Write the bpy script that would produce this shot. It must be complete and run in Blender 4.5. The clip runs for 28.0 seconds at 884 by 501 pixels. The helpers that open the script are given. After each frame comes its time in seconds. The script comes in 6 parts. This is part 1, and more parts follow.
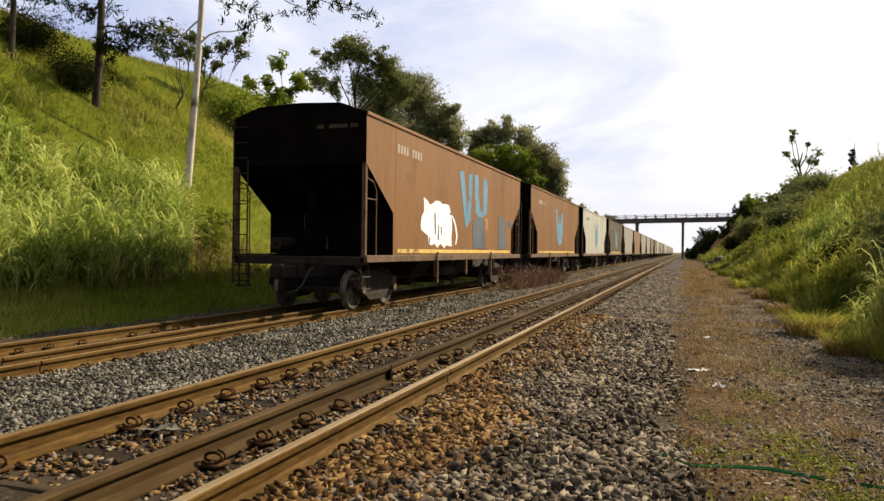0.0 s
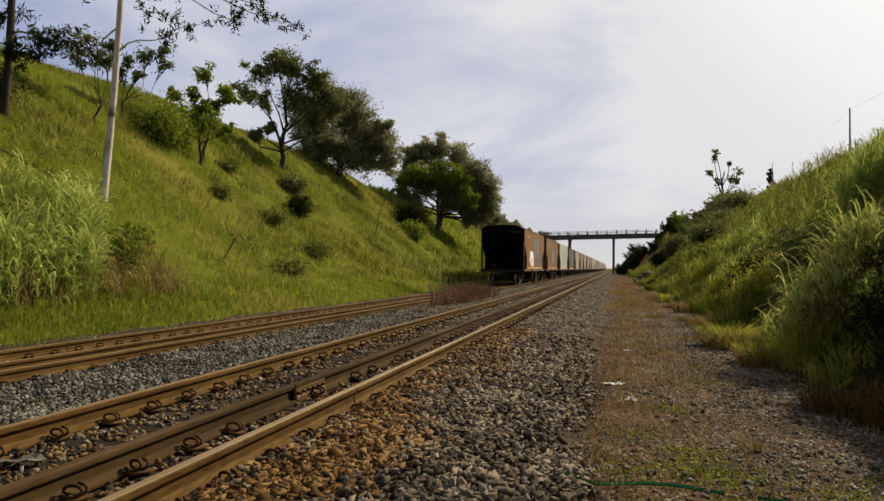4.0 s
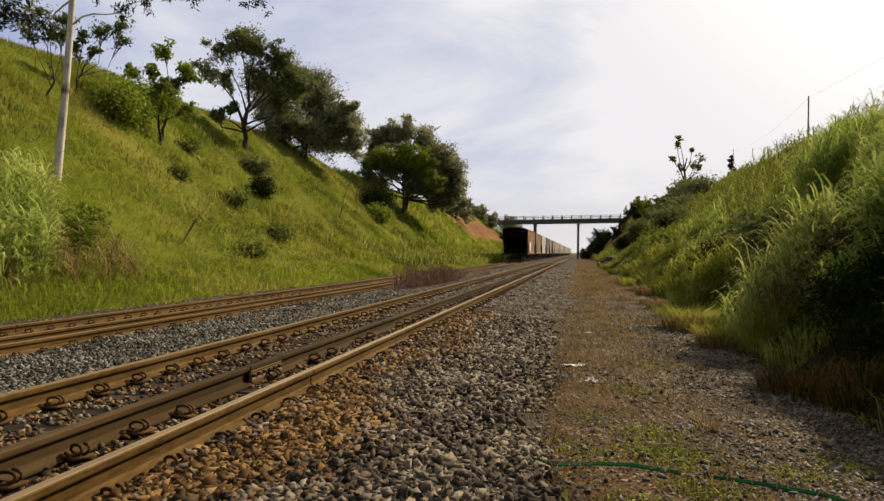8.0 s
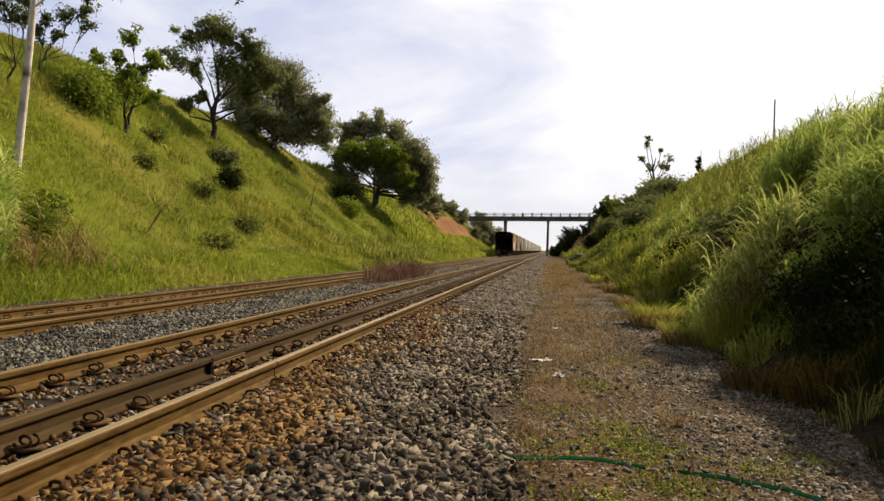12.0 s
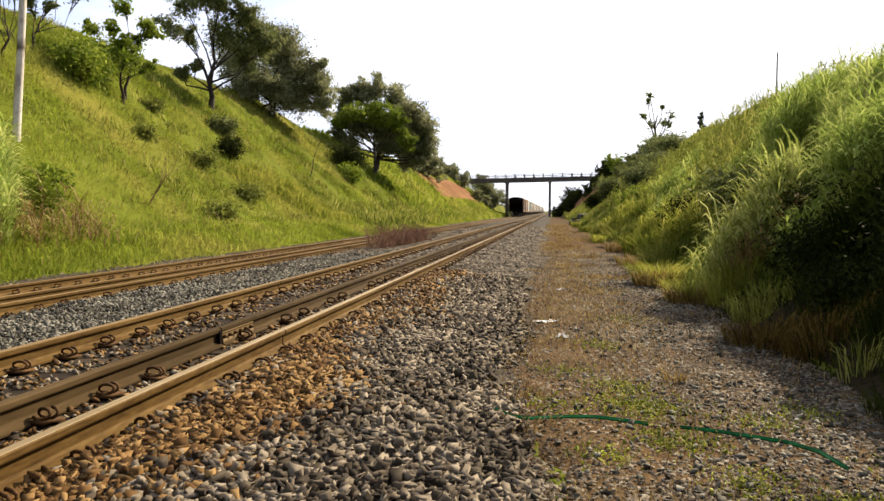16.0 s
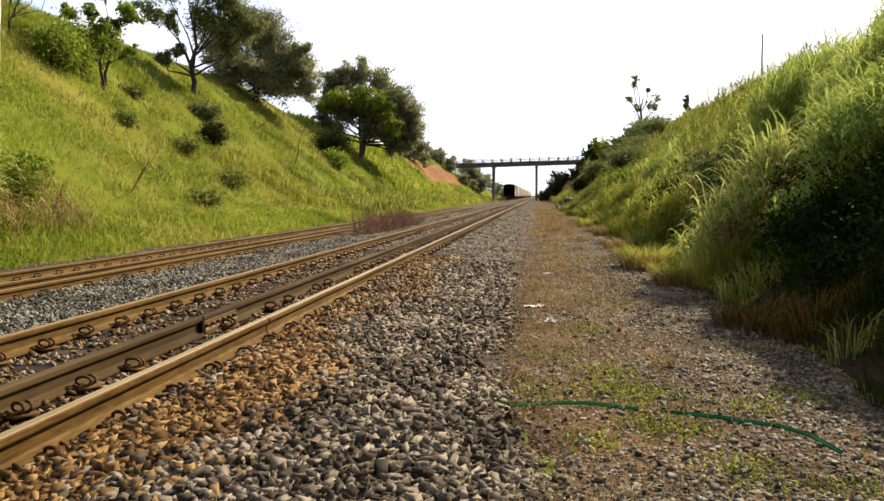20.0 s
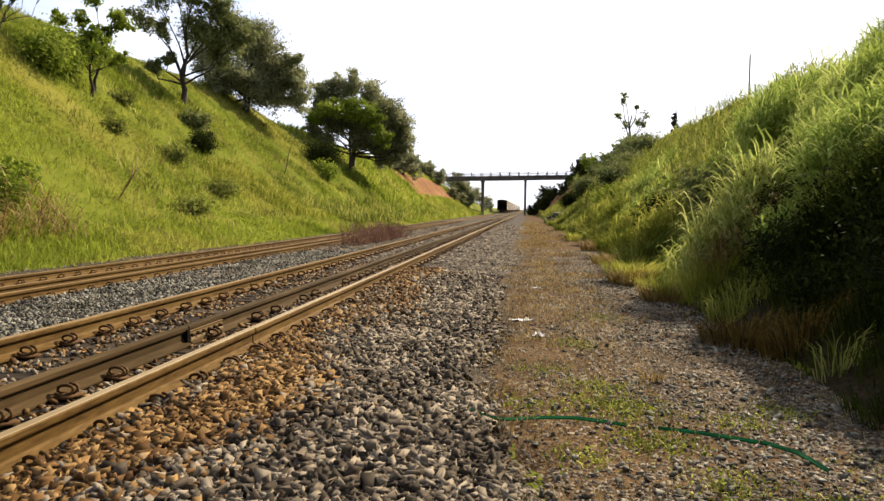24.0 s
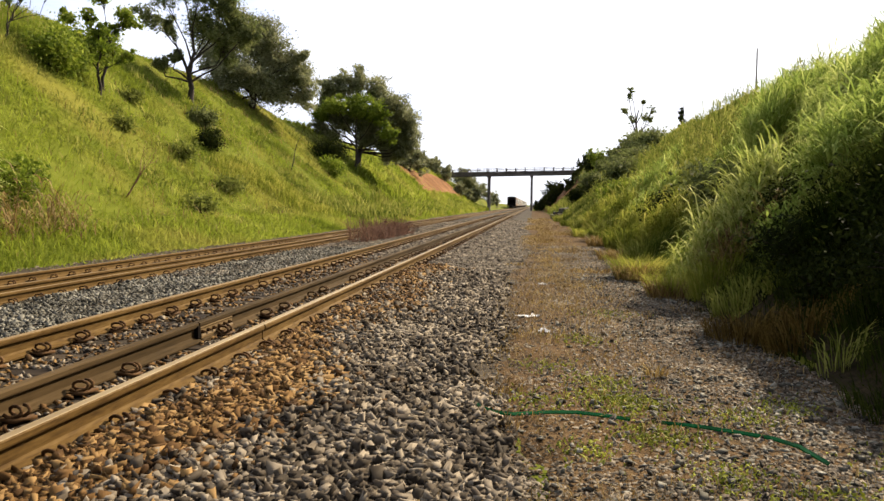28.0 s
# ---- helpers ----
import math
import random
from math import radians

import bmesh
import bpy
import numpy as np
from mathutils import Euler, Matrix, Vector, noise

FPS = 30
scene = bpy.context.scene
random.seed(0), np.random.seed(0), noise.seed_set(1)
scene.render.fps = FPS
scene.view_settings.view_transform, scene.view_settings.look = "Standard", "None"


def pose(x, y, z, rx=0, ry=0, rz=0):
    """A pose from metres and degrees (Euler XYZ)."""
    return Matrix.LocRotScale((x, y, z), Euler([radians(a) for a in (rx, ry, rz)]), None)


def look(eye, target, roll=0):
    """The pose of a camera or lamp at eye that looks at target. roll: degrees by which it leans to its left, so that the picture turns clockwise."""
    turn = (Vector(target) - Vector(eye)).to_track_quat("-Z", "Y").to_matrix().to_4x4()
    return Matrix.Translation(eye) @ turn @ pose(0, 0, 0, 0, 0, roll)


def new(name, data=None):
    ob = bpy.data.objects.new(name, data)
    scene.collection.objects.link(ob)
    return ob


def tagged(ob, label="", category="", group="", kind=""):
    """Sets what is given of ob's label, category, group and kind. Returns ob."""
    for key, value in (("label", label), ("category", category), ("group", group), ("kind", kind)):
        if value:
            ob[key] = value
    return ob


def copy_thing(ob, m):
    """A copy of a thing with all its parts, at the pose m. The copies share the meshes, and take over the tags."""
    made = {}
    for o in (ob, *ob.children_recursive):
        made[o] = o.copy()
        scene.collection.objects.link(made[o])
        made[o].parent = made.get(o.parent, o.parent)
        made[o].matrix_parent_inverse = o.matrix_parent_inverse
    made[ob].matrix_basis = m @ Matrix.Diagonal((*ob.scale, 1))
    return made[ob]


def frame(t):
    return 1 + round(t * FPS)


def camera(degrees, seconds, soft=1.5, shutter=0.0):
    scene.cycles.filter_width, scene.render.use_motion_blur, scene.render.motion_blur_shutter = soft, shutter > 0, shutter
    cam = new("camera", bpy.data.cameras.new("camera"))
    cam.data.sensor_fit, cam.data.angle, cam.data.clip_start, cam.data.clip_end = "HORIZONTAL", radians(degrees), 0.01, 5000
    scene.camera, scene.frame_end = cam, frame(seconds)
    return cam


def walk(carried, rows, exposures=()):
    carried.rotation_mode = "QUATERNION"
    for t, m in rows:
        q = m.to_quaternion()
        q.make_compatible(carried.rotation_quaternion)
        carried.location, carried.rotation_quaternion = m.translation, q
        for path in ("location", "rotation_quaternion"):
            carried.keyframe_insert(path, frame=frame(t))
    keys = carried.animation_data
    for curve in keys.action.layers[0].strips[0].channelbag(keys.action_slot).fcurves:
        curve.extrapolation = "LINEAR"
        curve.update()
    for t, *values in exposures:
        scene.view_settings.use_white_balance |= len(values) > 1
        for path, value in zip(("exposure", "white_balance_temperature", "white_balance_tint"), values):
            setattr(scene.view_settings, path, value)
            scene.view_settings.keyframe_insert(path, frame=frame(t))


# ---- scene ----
cam = camera(63.585, 28.0, soft=1.5)


def aim(x, y, z, yaw, pitch, roll):
    """Camera pose from its place, its turn to the left of the track, its tilt up and its roll."""
    return Matrix.Translation((x, y, z)) @ pose(0, 0, 0, 0, 0, yaw) @ pose(0, 0, 0, 90 + pitch) @ pose(0, 0, 0, 0, 0, roll)


PATH = [
    (0, -0.220, -0.447, 1.288, 18.73, -0.04, 0.68),
    (0.5, -0.198, -0.410, 1.297, 17.50, -0.47, 0.73),
    (1, -0.179, -0.373, 1.289, 15.86, -0.13, 0.56),
    (1.5, -0.158, -0.319, 1.290, 14.68, -0.23, 0.87),
    (2, -0.077, -0.263, 1.287, 14.82, 0.87, 0.39),
    (2.5, -0.067, -0.305, 1.274, 14.69, 1.53, 0.24),
    (3, -0.061, -0.156, 1.270, 13.57, 1.30, 0.77),
    (3.5, -0.042, -0.156, 1.261, 13.64, 1.30, 0.78),
    (5.5, -0.004, -0.157, 1.260, 13.58, 1.16, -0.74),
    (6, 0.002, -0.179, 1.261, 14.16, 0.13, 0.28),
    (6.5, 0.021, -0.177, 1.265, 14.47, 1.16, 1.29),
    (7, 0.045, -0.195, 1.272, 14.67, 2.04, -0.28),
    (7.5, 0.026, -0.138, 1.240, 13.37, 0.92, 0.12),
    (8, 0.005, -0.027, 1.224, 10.95, 0.07, 0.74),
    (8.5, -0.014, -0.014, 1.220, 9.96, -0.41, 0.85),
    (9, -0.046, 0.027, 1.209, 9.43, -0.77, 1.61),
    (9.5, -0.036, 0.022, 1.212, 9.30, -0.30, 1.68),
    (10, -0.035, -0.006, 1.215, 9.56, -0.29, 1.85),
    (10.5, -0.032, -0.020, 1.215, 9.82, -0.33, 2.29),
    (11, -0.025, 0.022, 1.206, 9.50, -1.15, 2.82),
    (11.5, -0.023, 0.087, 1.203, 7.90, -1.15, 2.37),
    (12, 0.007, 0.047, 1.192, 8.55, -0.23, 1.66),
    (12.5, -0.013, 0.111, 1.196, 6.75, -1.01, 2.10),
    (14.5, -0.014, 0.106, 1.186, 7.47, -2.59, 0.78),
    (15, -0.002, 0.066, 1.202, 8.14, -3.45, 0.15),
    (15.5, 0.011, 0.013, 1.209, 8.59, -3.37, 0.15),
    (16, 0.014, -0.005, 1.213, 8.72, -3.17, 0.18),
    (16.5, 0.016, -0.007, 1.216, 8.58, -3.00, 0.02),
    (17, 0.016, 0.002, 1.217, 8.51, -2.97, -0.06),
    (17.5, 0.009, 0.025, 1.211, 8.41, -3.11, -0.05),
    (18, -0.003, 0.074, 1.203, 8.06, -3.49, 0.05),
    (18.5, -0.004, 0.098, 1.201, 7.78, -3.55, -0.20),
    (19, -0.005, 0.108, 1.204, 7.64, -3.82, -0.20),
    (19.5, 0.003, 0.115, 1.202, 7.59, -4.02, -0.33),
    (20, 0.009, 0.105, 1.205, 7.70, -4.37, -0.34),
    (20.5, 0.012, 0.124, 1.199, 7.34, -4.50, -0.49),
    (22.5, 0.048, 0.079, 1.204, 7.74, -3.64, -0.78),
    (23, 0.034, 0.064, 1.203, 7.85, -3.69, -0.29),
    (23.5, 0.015, 0.109, 1.200, 6.94, -3.57, 0.00),
    (24, -0.003, 0.118, 1.200, 6.74, -3.34, 0.61),
    (24.5, -0.026, 0.132, 1.200, 6.30, -3.12, 1.33),
    (25, -0.028, 0.112, 1.199, 6.48, -3.48, 0.94),
    (25.5, -0.004, 0.076, 1.204, 7.19, -3.77, 0.25),
    (26, -0.002, 0.066, 1.207, 7.25, -3.55, -0.10),
    (26.5, -0.019, 0.135, 1.195, 6.33, -4.05, 0.80),
    (27, -0.003, 0.098, 1.203, 6.85, -3.76, 0.83),
    (27.5, 0.005, 0.090, 1.213, 6.88, -3.75, 0.51),
    (28, 0.007, 0.044, 1.217, 7.26, -3.68, 0.40),
]
EXPOSURES = [(0, 0.81, 6800, 10), (1.5, 0.70, 6800, 10), (2.4, 0.40, 6800, 10), (3, 0.24, 6700, 10), (6, 0.34, 6850, 10), (8, 0.44, 6850, 10), (11, 0.60, 6850, 10), (12.4, 0.72, 6750, 10), (14.6, 1.12, 6500, 10), (17, 1.23, 6450, 10), (22, 1.24, 6450, 10), (28, 1.24, 6450, 10)]
walk(cam, [(r[0], aim(*r[1:])) for r in PATH], EXPOSURES)

# ---- light ----
SUN_AZ, SUN_EL = 36.0, 34.8   # degrees to the right of the track, and above the horizon
sun_data = bpy.data.lights.new("sun", "SUN")
sun_data.energy, sun_data.angle, sun_data.color = 5.0, radians(0.6), (1.0, 0.84, 0.60)
sun = new("sun", sun_data)
sun_dir = Vector((math.sin(radians(SUN_AZ)) * math.cos(radians(SUN_EL)), math.cos(radians(SUN_AZ)) * math.cos(radians(SUN_EL)), math.sin(radians(SUN_EL))))
sun.matrix_world = look((40, 60, 80), Vector((40, 60, 80)) - sun_dir)


def make_world():
    w = bpy.data.worlds.new("sky")
    scene.world = w
    w.use_nodes = True
    n, l = w.node_tree.nodes, w.node_tree.links
    n.clear()
    sky = n.new("ShaderNodeTexSky")
    sky.sky_type, sky.sun_disc = "NISHITA", False
    sky.sun_elevation, sky.sun_rotation = radians(SUN_EL), radians(SUN_AZ)
    sky.air_density, sky.dust_density, sky.ozone_density = 1.0, 1.2, 1.5
    tc = n.new("ShaderNodeTexCoord")
    mp = n.new("ShaderNodeMapping")
    mp.inputs["Scale"].default_value = (1.0, 1.0, 3.2)
    mp.inputs["Rotation"].default_value = (0.0, 0.15, 0.5)
    no = n.new("ShaderNodeTexNoise")
    no.inputs["Scale"].default_value, no.inputs["Detail"].default_value, no.inputs["Roughness"].default_value = 1.7, 8, 0.55
    no.inputs["Distortion"].default_value = 0.4
    ramp = n.new("ShaderNodeValToRGB")
    ramp.color_ramp.elements[0].position, ramp.color_ramp.elements[1].position = 0.40, 0.62
    l.new(tc.outputs["Generated"], mp.inputs["Vector"])
    l.new(mp.outputs["Vector"], no.inputs["Vector"])
    l.new(no.outputs["Fac"], ramp.inputs["Fac"])
    # thin bright cloud gets whiter towards the sun and the horizon
    mix = n.new("ShaderNodeMixRGB")
    mix.inputs["Color2"].default_value = (15.0, 15.2, 16.2, 1)
    dot = n.new("ShaderNodeVectorMath")
    dot.operation = "DOT_PRODUCT"
    dot.inputs[1].default_value = sun_dir
    l.new(tc.outputs["Generated"], dot.inputs[0])
    glare = n.new("ShaderNodeMapRange")
    glare.inputs["From Min"].default_value, glare.inputs["From Max"].default_value = 0.80, 0.97
    glare.interpolation_type = "SMOOTHSTEP"
    glare.inputs["To Min"].default_value, glare.inputs["To Max"].default_value = 0.0, 1.0
    l.new(dot.outputs["Value"], glare.inputs["Value"])
    add = n.new("ShaderNodeMath")
    add.operation, add.use_clamp = "ADD", True
    mul = n.new("ShaderNodeMath")
    mul.operation = "MULTIPLY"
    mul.inputs[1].default_value = 0.9
    l.new(ramp.outputs["Color"], mul.inputs[0])
    l.new(mul.outputs[0], add.inputs[0])
    # thin cloud scatters the light forward: paler on the sun's side of the sky, bluer behind
    veil = n.new("ShaderNodeMapRange")
    veil.interpolation_type = "SMOOTHSTEP"
    veil.inputs["From Min"].default_value, veil.inputs["From Max"].default_value = -0.20, 0.26
    veil.inputs["To Min"].default_value, veil.inputs["To Max"].default_value = 0.0, 0.92
    l.new(dot.outputs["Value"], veil.inputs["Value"])
    pale = n.new("ShaderNodeMixRGB")
    pale.inputs["Color2"].default_value = (7.3, 8.6, 12.9, 1)
    # the veil thins out towards the zenith
    sep = n.new("ShaderNodeSeparateXYZ")
    l.new(tc.outputs["Generated"], sep.inputs[0])
    thin = n.new("ShaderNodeMapRange")
    thin.interpolation_type = "SMOOTHSTEP"
    thin.inputs["From Min"].default_value, thin.inputs["From Max"].default_value = 0.38, 0.80
    thin.inputs["To Min"].default_value, thin.inputs["To Max"].default_value = 1.0, 0.15
    l.new(sep.outputs["Z"], thin.inputs["Value"])
    veiled = n.new("ShaderNodeMath")
    veiled.operation = "MULTIPLY"
    l.new(veil.outputs[0], veiled.inputs[0])
    l.new(thin.outputs[0], veiled.inputs[1])
    l.new(veiled.outputs[0], pale.inputs["Fac"])
    l.new(sky.outputs["Color"], pale.inputs["Color1"])
    wide = n.new("ShaderNodeMapRange")
    wide.interpolation_type = "SMOOTHSTEP"
    wide.inputs["From Min"].default_value, wide.inputs["From Max"].default_value = 0.68, 0.93
    l.new(dot.outputs["Value"], wide.inputs["Value"])
    l.new(wide.outputs[0], add.inputs[1])
    l.new(add.outputs[0], mix.inputs["Fac"])
    l.new(pale.outputs["Color"], mix.inputs["Color1"])
    # white haze low over the horizon
    low = n.new("ShaderNodeMapRange")
    low.interpolation_type = "SMOOTHSTEP"
    low.inputs["From Min"].default_value, low.inputs["From Max"].default_value = -0.02, 0.15
    low.inputs["To Min"].default_value, low.inputs["To Max"].default_value = 1.0, 0.0
    l.new(sep.outputs["Z"], low.inputs["Value"])
    haze = n.new("ShaderNodeMixRGB")
    haze.inputs["Color2"].default_value = (14.0, 14.0, 14.4, 1)
    l.new(low.outputs[0], haze.inputs["Fac"])
    glow = n.new("ShaderNodeMixRGB")
    glow.inputs["Color2"].default_value = (20.0, 20.0, 20.0, 1)
    l.new(glare.outputs[0], glow.inputs["Fac"])
    l.new(mix.outputs["Color"], glow.inputs["Color1"])
    l.new(glow.outputs["Color"], haze.inputs["Color1"])
    bg = n.new("ShaderNodeBackground")
    bg.inputs["Strength"].default_value = 0.042
    out = n.new("ShaderNodeOutputWorld")
    l.new(haze.outputs["Color"], bg.inputs["Color"])
    l.new(bg.outputs["Background"], out.inputs["Surface"])


make_world()


# ---- materials ----
def material(name, colors, scale=4.0, rough=0.8, bump=0.0, bump_scale=40.0, metallic=0.0, island=0.0, obj=0.0,
             fine=0.35, translucent=0.0, stretch=(1, 1, 1), spec=0.3, patch=None):
    """Procedural surface: colours mixed by a broad and a fine noise, varied from piece to piece.
    patch: (colour, noise scale, threshold) lays stains of another colour over it."""
    m = bpy.data.materials.new(name)
    m.use_nodes = True
    n, l = m.node_tree.nodes, m.node_tree.links
    b = n["Principled BSDF"]
    b.inputs["Roughness"].default_value, b.inputs["Metallic"].default_value = rough, metallic
    b.inputs["Specular IOR Level"].default_value = spec
    tc = n.new("ShaderNodeTexCoord")
    mp = n.new("ShaderNodeMapping")
    mp.inputs["Scale"].default_value = stretch
    l.new(tc.outputs["Object"], mp.inputs["Vector"])
    big, small = n.new("ShaderNodeTexNoise"), n.new("ShaderNodeTexNoise")
    big.inputs["Scale"].default_value, big.inputs["Detail"].default_value = scale, 5
    small.inputs["Scale"].default_value, small.inputs["Detail"].default_value = scale * 11, 4
    l.new(mp.outputs[0], big.inputs["Vector"])
    l.new(mp.outputs[0], small.inputs["Vector"])

    def arith(op, a, c):
        node = n.new("ShaderNodeMath")
        node.operation = op
        for i, v in enumerate((a, c)):
            if isinstance(v, (int, float)):
                node.inputs[i].default_value = v
            else:
                l.new(v, node.inputs[i])
        return node.outputs[0]

    fac = arith("ADD", arith("MULTIPLY", big.outputs["Fac"], 1 - fine), arith("MULTIPLY", small.outputs["Fac"], fine))
    fac = arith("ADD", arith("MULTIPLY", arith("SUBTRACT", fac, 0.5), 2.2), 0.5)
    if island:
        g = n.new("ShaderNodeNewGeometry")
        fac = arith("ADD", fac, arith("MULTIPLY", arith("SUBTRACT", g.outputs["Random Per Island"], 0.5), island))
    if obj:
        o = n.new("ShaderNodeObjectInfo")
        fac = arith("ADD", fac, arith("MULTIPLY", arith("SUBTRACT", o.outputs["Random"], 0.5), obj))
    ramp = n.new("ShaderNodeValToRGB")
    els = ramp.color_ramp.elements
    while len(els) < len(colors):
        els.new(0.5)
    for i, c in enumerate(colors):
        els[i].position = 0.12 + 0.76 * i / (len(colors) - 1)
        els[i].color = (*c, 1)
    l.new(fac, ramp.inputs["Fac"])
    color = ramp.outputs["Color"]
    if patch:
        pn = n.new("ShaderNodeTexNoise")
        pn.inputs["Scale"].default_value, pn.inputs["Detail"].default_value = patch[1], 6
        l.new(tc.outputs["Object"], pn.inputs["Vector"])
        pr = n.new("ShaderNodeMapRange")
        pr.inputs["From Min"].default_value, pr.inputs["From Max"].default_value = patch[2], patch[2] + 0.12
        l.new(pn.outputs["Fac"], pr.inputs["Value"])
        mx = n.new("ShaderNodeMixRGB")
        mx.inputs["Color2"].default_value = (*patch[0], 1)
        l.new(pr.outputs[0], mx.inputs["Fac"])
        l.new(color, mx.inputs["Color1"])
        color = mx.outputs["Color"]
    l.new(color, b.inputs["Base Color"])
    if bump:
        bn = n.new("ShaderNodeTexNoise")
        bn.inputs["Scale"].default_value, bn.inputs["Detail"].default_value = bump_scale, 5
        l.new(mp.outputs[0], bn.inputs["Vector"])
        bp = n.new("ShaderNodeBump")
        bp.inputs["Strength"].default_value, bp.inputs["Distance"].default_value = min(1.0, bump * 4), bump
        l.new(bn.outputs["Fac"], bp.inputs["Height"])
        l.new(bp.outputs["Normal"], b.inputs["Normal"])
    if translucent:
        tr = n.new("ShaderNodeBsdfTranslucent")
        l.new(color, tr.inputs["Color"])
        ms = n.new("ShaderNodeMixShader")
        ms.inputs[0].default_value = translucent
        l.new(b.outputs[0], ms.inputs[1])
        l.new(tr.outputs[0], ms.inputs[2])
        l.new(ms.outputs[0], n["Material Output"].inputs["Surface"])
    return m


M = {}
M["turf"] = material("turf", [(0.057, 0.071, 0.007), (0.087, 0.102, 0.011), (0.118, 0.128, 0.020)], 0.22, 0.95, 0.05, 6, fine=0.3, spec=0.03, patch=((0.130, 0.124, 0.021), 0.16, 0.50))
M["grass"] = material("grass", [(0.086, 0.112, 0.011), (0.153, 0.191, 0.019), (0.220, 0.261, 0.030), (0.316, 0.318, 0.081)], 0.22, 0.75, island=0.16, translucent=0.55, fine=0.2, spec=0.1, patch=((0.275, 0.273, 0.054), 0.16, 0.50))
M["cane"] = material("cane_leaf", [(0.129, 0.184, 0.032), (0.289, 0.362, 0.075), (0.530, 0.558, 0.188)], 0.8, 0.95, island=0.6, translucent=0.42, fine=0.2, spec=0.0)
M["bankgrass"] = material("bank_grass", [(0.066, 0.089, 0.017), (0.174, 0.196, 0.033), (0.345, 0.331, 0.092)], 0.5, 0.95, island=0.6, translucent=0.42, fine=0.2, spec=0.0)
M["cane_pale"] = material("pale_cane_leaf", [(0.163, 0.196, 0.040), (0.352, 0.385, 0.100), (0.569, 0.561, 0.227)], 1.1, 0.95, island=0.7, translucent=0.42, fine=0.2, spec=0.0)
M["tuft"] = material("golden_tuft", [(0.103, 0.126, 0.016), (0.226, 0.246, 0.036), (0.423, 0.391, 0.091)], 1.1, 0.95, island=0.5, translucent=0.42, fine=0.2, spec=0.0)
# Far darker than bank grass: the shade of the bank is in its colour.
M["shade_grass"] = material("shade_painted_grass", [(0.008, 0.016, 0.002), (0.022, 0.032, 0.005), (0.049, 0.060, 0.011)], 0.7, 0.9, island=0.6, translucent=0.3, fine=0.2, spec=0.0)
M["weed"] = material("low_weed", [(0.08, 0.095, 0.010), (0.17, 0.19, 0.020), (0.28, 0.29, 0.05)], 1.5, 0.75, island=0.6, translucent=0.3, spec=0.1)
M["straw"] = material("straw", [(0.108, 0.065, 0.020), (0.216, 0.141, 0.048), (0.324, 0.233, 0.086)], 1.0, 0.7, island=0.8, translucent=0.3)
M["drytwig"] = material("dry_twig", [(0.07, 0.03, 0.018), (0.15, 0.07, 0.042), (0.24, 0.13, 0.08)], 2.0, 0.9, island=0.6)
M["dirt"] = material("path_dirt", [(0.031, 0.018, 0.009), (0.080, 0.049, 0.023), (0.133, 0.089, 0.047)], 2.2, 0.95, 0.08, 45, fine=0.65, patch=((0.057, 0.038, 0.019), 3.5, 0.56), spec=0.03)
# Dark brown that stands for the deep shade under the thicket.
M["shade_soil"] = material("shade_painted_soil", [(0.010, 0.008, 0.004), (0.026, 0.019, 0.010), (0.05, 0.037, 0.018)], 2.0, 0.95, 0.05, 15, fine=0.5, spec=0.05)
M["earth"] = material("red_earth", [(0.085, 0.038, 0.016), (0.165, 0.082, 0.036), (0.235, 0.130, 0.068)], 0.4, 0.95, 0.1, 3, fine=0.45, spec=0.03)
M["gravel"] = material("gravel_bed", [(0.010, 0.007, 0.004), (0.036, 0.027, 0.018), (0.082, 0.066, 0.047)], 3.0, 0.9, 0.05, 14, fine=0.75, spec=0.08)
M["stone"] = material("ballast_stone", [(0.026, 0.020, 0.014), (0.082, 0.064, 0.046), (0.195, 0.162, 0.122)], 1.4, 0.8, 0.004, 60, island=0.9, fine=0.3, spec=0.08)
M["stone_pale"] = material("pale_ballast_stone", [(0.035, 0.032, 0.025), (0.088, 0.082, 0.067), (0.186, 0.175, 0.147)], 1.4, 0.8, 0.004, 60, island=0.9, fine=0.3, spec=0.08)
M["stone_rust"] = material("rust_stained_stone", [(0.041, 0.021, 0.008), (0.106, 0.057, 0.020), (0.196, 0.121, 0.050)], 1.4, 0.85, 0.004, 60, island=0.9, fine=0.3, spec=0.08)
M["rust"] = material("rusty_steel", [(0.039, 0.020, 0.005), (0.084, 0.048, 0.013), (0.128, 0.079, 0.026)], 5.0, 0.75, 0.003, 80, metallic=0.1, stretch=(1, 0.15, 1), fine=0.5, spec=0.08)
M["railtop"] = material("worn_rail_top", [(0.125, 0.085, 0.040), (0.195, 0.142, 0.074), (0.265, 0.205, 0.12)], 3.0, 0.62, metallic=0.2, stretch=(1, 0.05, 1), spec=0.2)
M["rusttop"] = material("rusted_rail_head", [(0.07, 0.042, 0.017), (0.13, 0.085, 0.038), (0.19, 0.13, 0.065)], 3.0, 0.7, metallic=0.1, stretch=(1, 0.05, 1), spec=0.12)
M["darkrail"] = material("dull_rail", [(0.022, 0.014, 0.005), (0.048, 0.030, 0.012), (0.078, 0.051, 0.023)], 4.0, 0.85, 0.002, 80, metallic=0.1, stretch=(1, 0.1, 1), spec=0.08)
M["clip"] = material("rusty_clip", [(0.03, 0.016, 0.006), (0.07, 0.036, 0.014), (0.115, 0.062, 0.025)], 20.0, 0.7, metallic=0.3, obj=0.4, spec=0.08)
